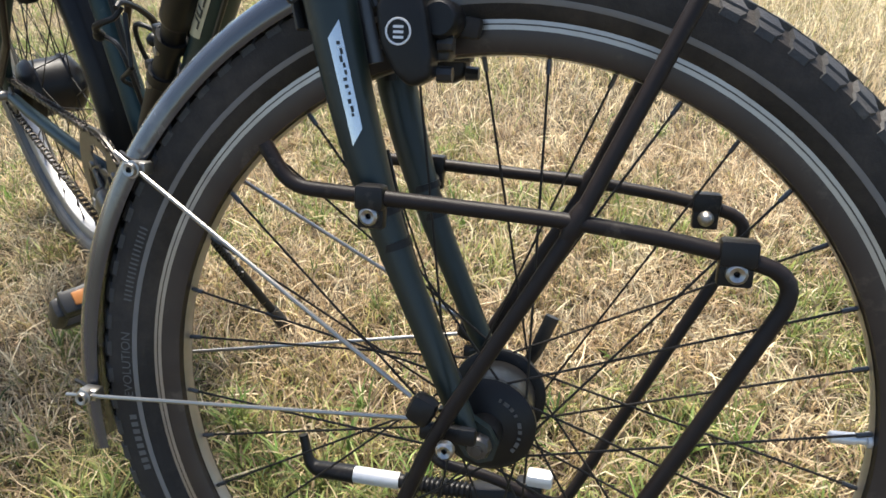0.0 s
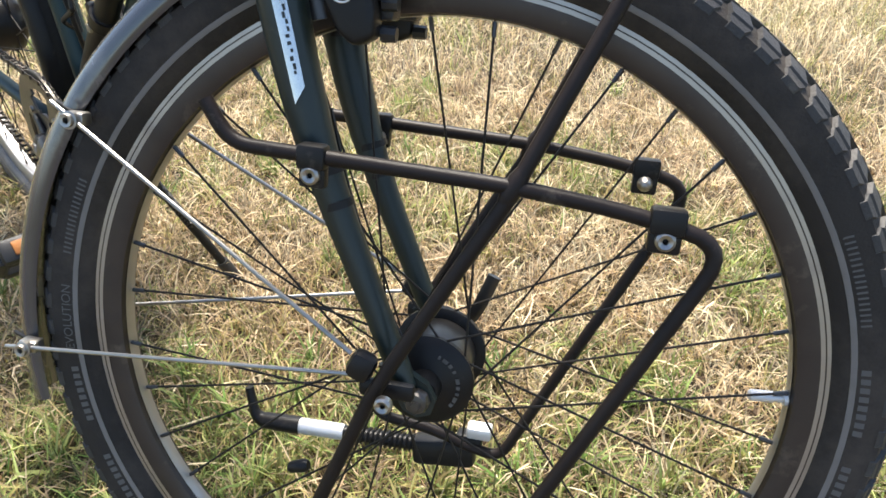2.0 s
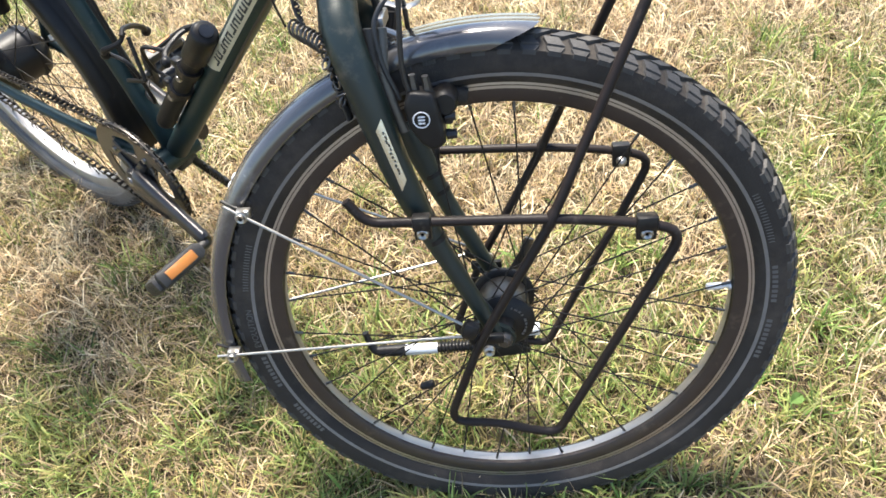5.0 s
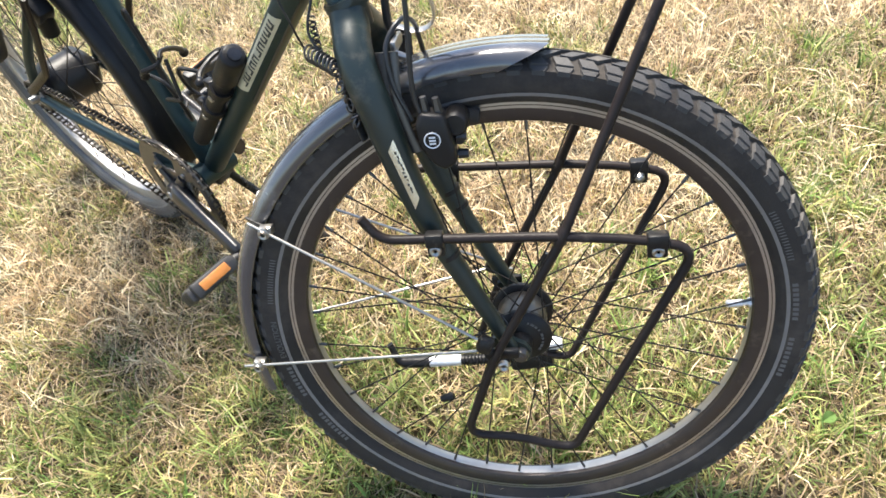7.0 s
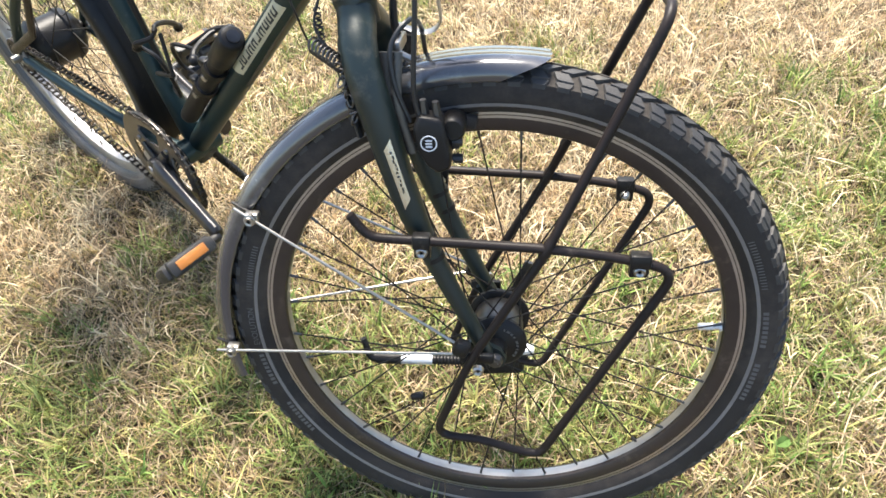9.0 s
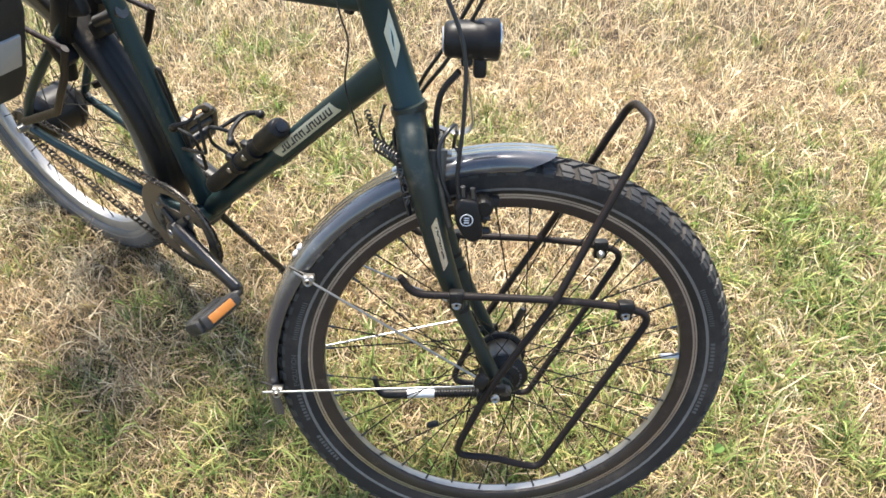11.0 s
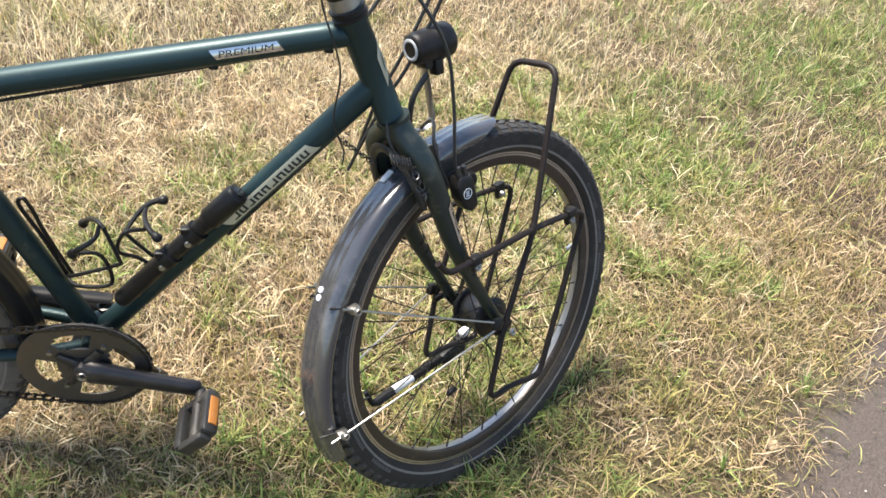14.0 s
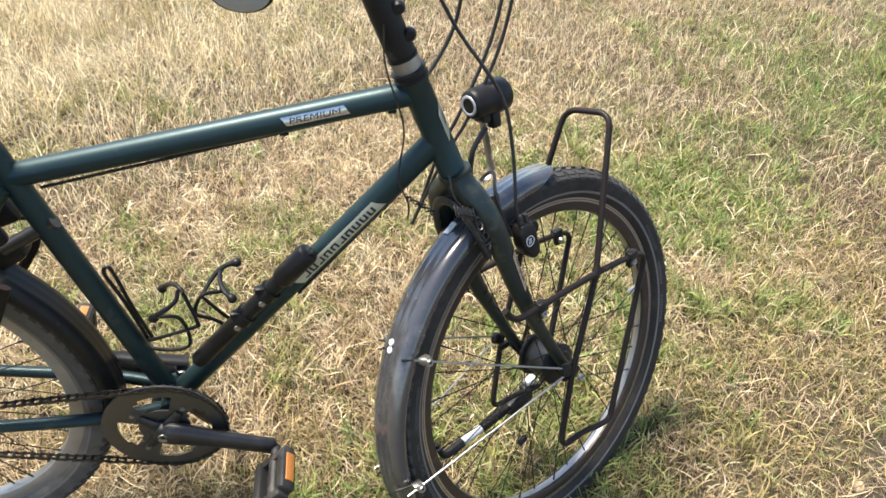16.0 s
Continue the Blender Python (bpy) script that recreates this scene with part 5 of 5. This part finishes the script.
mesh_object("rack_stay", tube([(-0.712, -0.004, 0.645), (-0.79, -0.004, 0.602)], 0.0105, 14), DARK_METAL, rear_rack, FRAME, "dark steel rack mounting tube")
mesh_object("rack_bracket", (moved(block(0.050, 0.036, 0.030, 0.008), Matrix.Translation((-0.790, 0.006, 0.590)) @ pose(0, 0, 0, 0, -30, 0))), BLACK, rear_rack, FRAME, "black bracket behind the seat tube")

# prop stand at the bottom bracket
rear_stand = empty("centre_stand", FRAME, bicycle)
rear_stand["label"] = "black prop stand with spring, foot in the grass"
P0, P1 = BB + Vector((0.0, 0.02, -0.03)), Vector((-0.582, 0.128, 0.0))
mesh_object("stand_leg", tube([P0, P0.lerp(P1, 0.9)], 0.007, 12), BLACK, rear_stand, FRAME)
mesh_object("stand_foot", tube([P0.lerp(P1, 0.85), P1], [0.0095, 0.011], 12), BLACK_DIRTY, rear_stand, FRAME)
coil = [P0.lerp(P1, 0.10 + 0.42 * k / 120) + Vector((0.011 * math.cos(k * 0.84), 0, 0.011 * math.sin(k * 0.84))) for k in range(121)]
mesh_object("spring", tube(coil, 0.0022, 6), BLACK_DIRTY, rear_stand, FRAME)
mesh_object("stand_bar", tube([(-0.765, 0.030, 0.358), (-0.70, 0.030, 0.347), (-0.600, 0.030, 0.326)], 0.012, 12, 0.5, (0, 0, 1)), BLACK, rear_stand, FRAME, "black bar behind the seat tube")
mesh_object("stand_nut", tube([(-0.612, 0.026, 0.308), (-0.612, 0.026, 0.317), (-0.612, 0.026, 0.318), (-0.612, 0.026, 0.323)], [0.0125, 0.0125, 0.009, 0.0085], 18), DARK_METAL, rear_stand, FRAME, "bright metal nut")
mesh_object("stand_mount", moved(block(0.05, 0.04, 0.022, 0.005), Matrix.Translation(BB + Vector((-0.02, 0.01, -0.026)))), BLACK_DIRTY, rear_stand, FRAME)


# air pump along the down tube
PU0, PU1 = Vector((-0.378, -0.022, 0.580)), Vector((-0.571, -0.022, 0.374))
pd = (PU1 - PU0).normalized()
ps = Vector((-pd.z, 0, pd.x))
stations = [(0, 0.0125), (0.0015, 0.0150), (0.006, 0.0166), (0.062, 0.0170), (0.066, 0.0150), (0.072, 0.0128), (0.090, 0.0128), (0.092, 0.0146), (0.104, 0.0146), (0.106, 0.0128), (0.150, 0.0130), (0.152, 0.0150), (0.166, 0.0150), (0.168, 0.0138), (0.270, 0.0142), (0.277, 0.0135), (0.281, 0.010)]
pump = mesh_object("pump", tube([PU0 + pd * d for d, r in stations], [r for d, r in stations], 20), BLACK, bicycle, FRAME, "dusty black hand pump strapped to the down tube")
for d in (0.098, 0.159):
    c = PU0 + pd * d
    mesh_object("strap", tube([c - pd * 0.008, c + pd * 0.008], 0.0166, 18), BLACK, pump, FRAME)
    mesh_object("strap_clip", moved(block(0.016, 0.012, 0.012, 0.003), Matrix.Translation(c - ps * 0.014 + Vector((0, -0.006, 0)))), BLACK, pump, FRAME)
    mesh_object("strap_screw", moved(turned([(0, -0.003), (0.0045, -0.003), (0.005, 0), (0, 0)], 12), Matrix.Translation(c + pd * 0.014 + Vector((0, -0.0135, 0)))), ALU, pump, FRAME, "small grey screw")
mesh_object("pump_button", tube([PU0 - pd * 0.0022, PU0 - pd * 0.0018, PU0 + pd * 0.001], [0.0060, 0.0085, 0.0090], 20), GLOSS_BLACK, pump, FRAME, "glossy button on the end")


# bottle cages
def bottle_cage(courses, label):
    cage = empty("bottle_cage", FRAME, bicycle)
    cage["label"] = label
    for nm, pts in courses.items():
        arm = nm.startswith("cage_arm")
        path = spline(pts, 5)
        mesh_object("cage_arm" if arm else nm, tube(path, lerp_radii(0.0030, 0.0046, len(path)) if arm else 0.0030, 8), BLACK, cage, FRAME)
        if arm:
            d = (path[-1] - path[-2]).normalized()
            mesh_object("cage_tip", tube([path[-1] + d * k for k in (-0.008, -0.004, 0.001, 0.005, 0.007)], [0.004, 0.0065, 0.0075, 0.006, 0.003], 10), BLACK, cage, FRAME, "rounded black arm tip")


bottle_cage({
    "cage_back": [(-0.641, 0.000, 0.407), (-0.659, 0.000, 0.490), (-0.674, 0.000, 0.545), (-0.666, 0.000, 0.557), (-0.660, 0.000, 0.539), (-0.652, 0.000, 0.489), (-0.634, 0.000, 0.409)],
    "cage_foot": [(-0.641, 0.000, 0.410), (-0.626, -0.020, 0.428), (-0.560, -0.030, 0.456), (-0.554, -0.030, 0.467), (-0.567, -0.020, 0.517)],
    "cage_tray": [(-0.611, -0.035, 0.487), (-0.577, -0.030, 0.475), (-0.577, -0.020, 0.409), (-0.632, 0.000, 0.387), (-0.653, 0.020, 0.389)],
    "cage_arm": [(-0.563, -0.030, 0.525), (-0.571, -0.020, 0.528), (-0.584, -0.000, 0.518), (-0.599, 0.020, 0.501), (-0.610, 0.030, 0.486)],
    "cage_arm_two": [(-0.572, -0.020, 0.523), (-0.576, -0.030, 0.512), (-0.586, -0.040, 0.507), (-0.599, -0.045, 0.501), (-0.610, -0.040, 0.489)],
}, "black wire bottle cage on the seat tube")
bottle_cage({
    "cage_back": [(-0.511, -0.005, 0.419), (-0.470, -0.005, 0.469), (-0.441, -0.005, 0.509), (-0.416, -0.005, 0.540), (-0.421, -0.005, 0.525), (-0.452, -0.005, 0.479), (-0.496, -0.005, 0.436)],
    "cage_foot": [(-0.510, 0.000, 0.418), (-0.538, -0.000, 0.443), (-0.559, -0.010, 0.465), (-0.542, -0.020, 0.508), (-0.516, 0.000, 0.498)],
    "cage_tray": [(-0.552, 0.020, 0.473), (-0.534, 0.020, 0.445), (-0.512, 0.020, 0.416), (-0.499, 0.010, 0.422)],
    "cage_arm": [(-0.546, -0.000, 0.493), (-0.536, 0.020, 0.501), (-0.523, 0.035, 0.510), (-0.509, 0.045, 0.513), (-0.496, 0.046, 0.515)],
    "cage_arm_two": [(-0.516, 0.046, 0.509), (-0.520, 0.030, 0.509), (-0.518, 0.010, 0.506), (-0.509, -0.010, 0.504), (-0.499, -0.020, 0.499)],
}, "black wire bottle cage on the down tube")

# mirror below the handlebar
MIRROR = Matrix.Translation((-0.258, 0.412, 0.897)) @ pose(0, 0, 0, 18, 0, -42) @ Matrix.Diagonal((1.0, 1, 0.8, 1))
mirror = mesh_object("mirror", moved(turned([(0, -0.012), (0.030, -0.010), (0.041, -0.004), (0.043, 0.002), (0.040, 0.004), (0, 0.004)], 30), MIRROR), GREY_PATCH, bicycle, Matrix(), "grey oval handlebar mirror in a black rim")
mesh_object("mirror_rim", moved(tube([(0.0435 * math.cos(2 * math.pi * k / 36), 0.001, 0.0435 * math.sin(2 * math.pi * k / 36)) for k in range(37)], 0.0032, 8), MIRROR), GLOSS_BLACK, mirror, Matrix(), "black mirror rim")
mesh_object("mirror_arm", tube(spline([(-0.23, 0.41, 0.93), (-0.22, 0.40, 0.98), (-0.20, 0.33, 1.02), (-0.19, 0.22, 1.01)]), 0.005, 8), BLACK, mirror, Matrix())

# bag on the rear rack
side = [(-0.775, 0.74), (-0.795, 0.655), (-0.868, 0.525), (-0.915, 0.468), (-0.95, 0.460), (-1.00, 0.460), (-1.02, 0.70), (-1.01, 0.74)]
pannier = mesh_object("pannier_bag", softened(plate(side, 0.14, -0.172), 0.016, 3), BAG, None, FRAME)
tagged(pannier, "black fabric pannier bag hanging on the rear rack", "pannier")
mesh_object("reflective_patch", moved(block(0.006, 0.058, 0.075, 0.002), Matrix.Translation((-0.828, -0.150, 0.592)) @ pose(0, 0, 0, 0, 29, 0)), GREY_PATCH, pannier, FRAME, "light grey reflective patch")


# weeds and a dead leaf in the grass
def leaf(x, y, z, size, turn, mat, name, label):
    vs, fs = [], []
    for i in range(7):
        u = i / 6
        w = size * 0.42 * math.sin(math.pi * min(1, u * 0.92 + 0.06)) ** 0.7
        for k in (-1, 0, 1):
            vs.append((size * (u - 0.5), w * k, 0.004 * abs(k) + 0.006 * math.sin(3 * u)))
    for i in range(6):
        for k in range(2):
            fs.append((i * 3 + k, i * 3 + k + 1, i * 3 + k + 4, i * 3 + k + 3))
    ob = mesh_object(name, (vs, fs), mat, None, Matrix.Translation((x, y, z)) @ pose(0, 0, 0, 14, -8, turn))
    tagged(ob, label, "leaf")


LEAF_GREEN = material("fresh_leaf", (0.10, 0.17, 0.045), 0.75, 0, (0.07, 0.12, 0.03), 60, spec=0.15)
LEAF_DEAD = material("dead_leaf", (0.40, 0.31, 0.20), 0.8, 0, (0.30, 0.22, 0.13), 60, spec=0.2)
leaf(0.443, 0.04, 0.016, 0.020, 30, LEAF_GREEN, "weed_leaf", "small round green weed leaf in the lawn")
leaf(0.485, -0.435, -0.008, 0.030, 20, LEAF_DEAD, "dead_leaf", "small pale dry leaf on bare earth")

# pebbles on the bare earth
rng = random.Random(4)
STONE = material("pale_pebble", (0.42, 0.38, 0.34), 0.8, 0, (0.25, 0.22, 0.20), 60, 0.3, 400, object_random=0.3)
pebble_geo = turned([(0, -0.5), (0.3, -0.45), (0.5, -0.1), (0.45, 0.25), (0.2, 0.42), (0, 0.45)], 7)
pebble_me = None
for k in range(70):
    px, py = rng.uniform(0.30, 1.2), rng.uniform(-0.75, -0.38)
    if earth_amount(np.array([px]), np.array([py]))[0] < 0.5:
        continue
    sz = rng.uniform(0.003, 0.009)
    mm = Matrix.Translation((px, py, -0.017)) @ pose(0, 0, 0, rng.uniform(0, 360), rng.uniform(0, 360), 0) @ Matrix.Diagonal((sz, sz * 0.6, sz * 0.8, 1))
    ob = mesh_object("pebble", pebble_me or pebble_geo, STONE, None, mm)
    pebble_me = ob.data
    tagged(ob, "small pale pebble on bare earth", "pebble", "pebbles on the path")
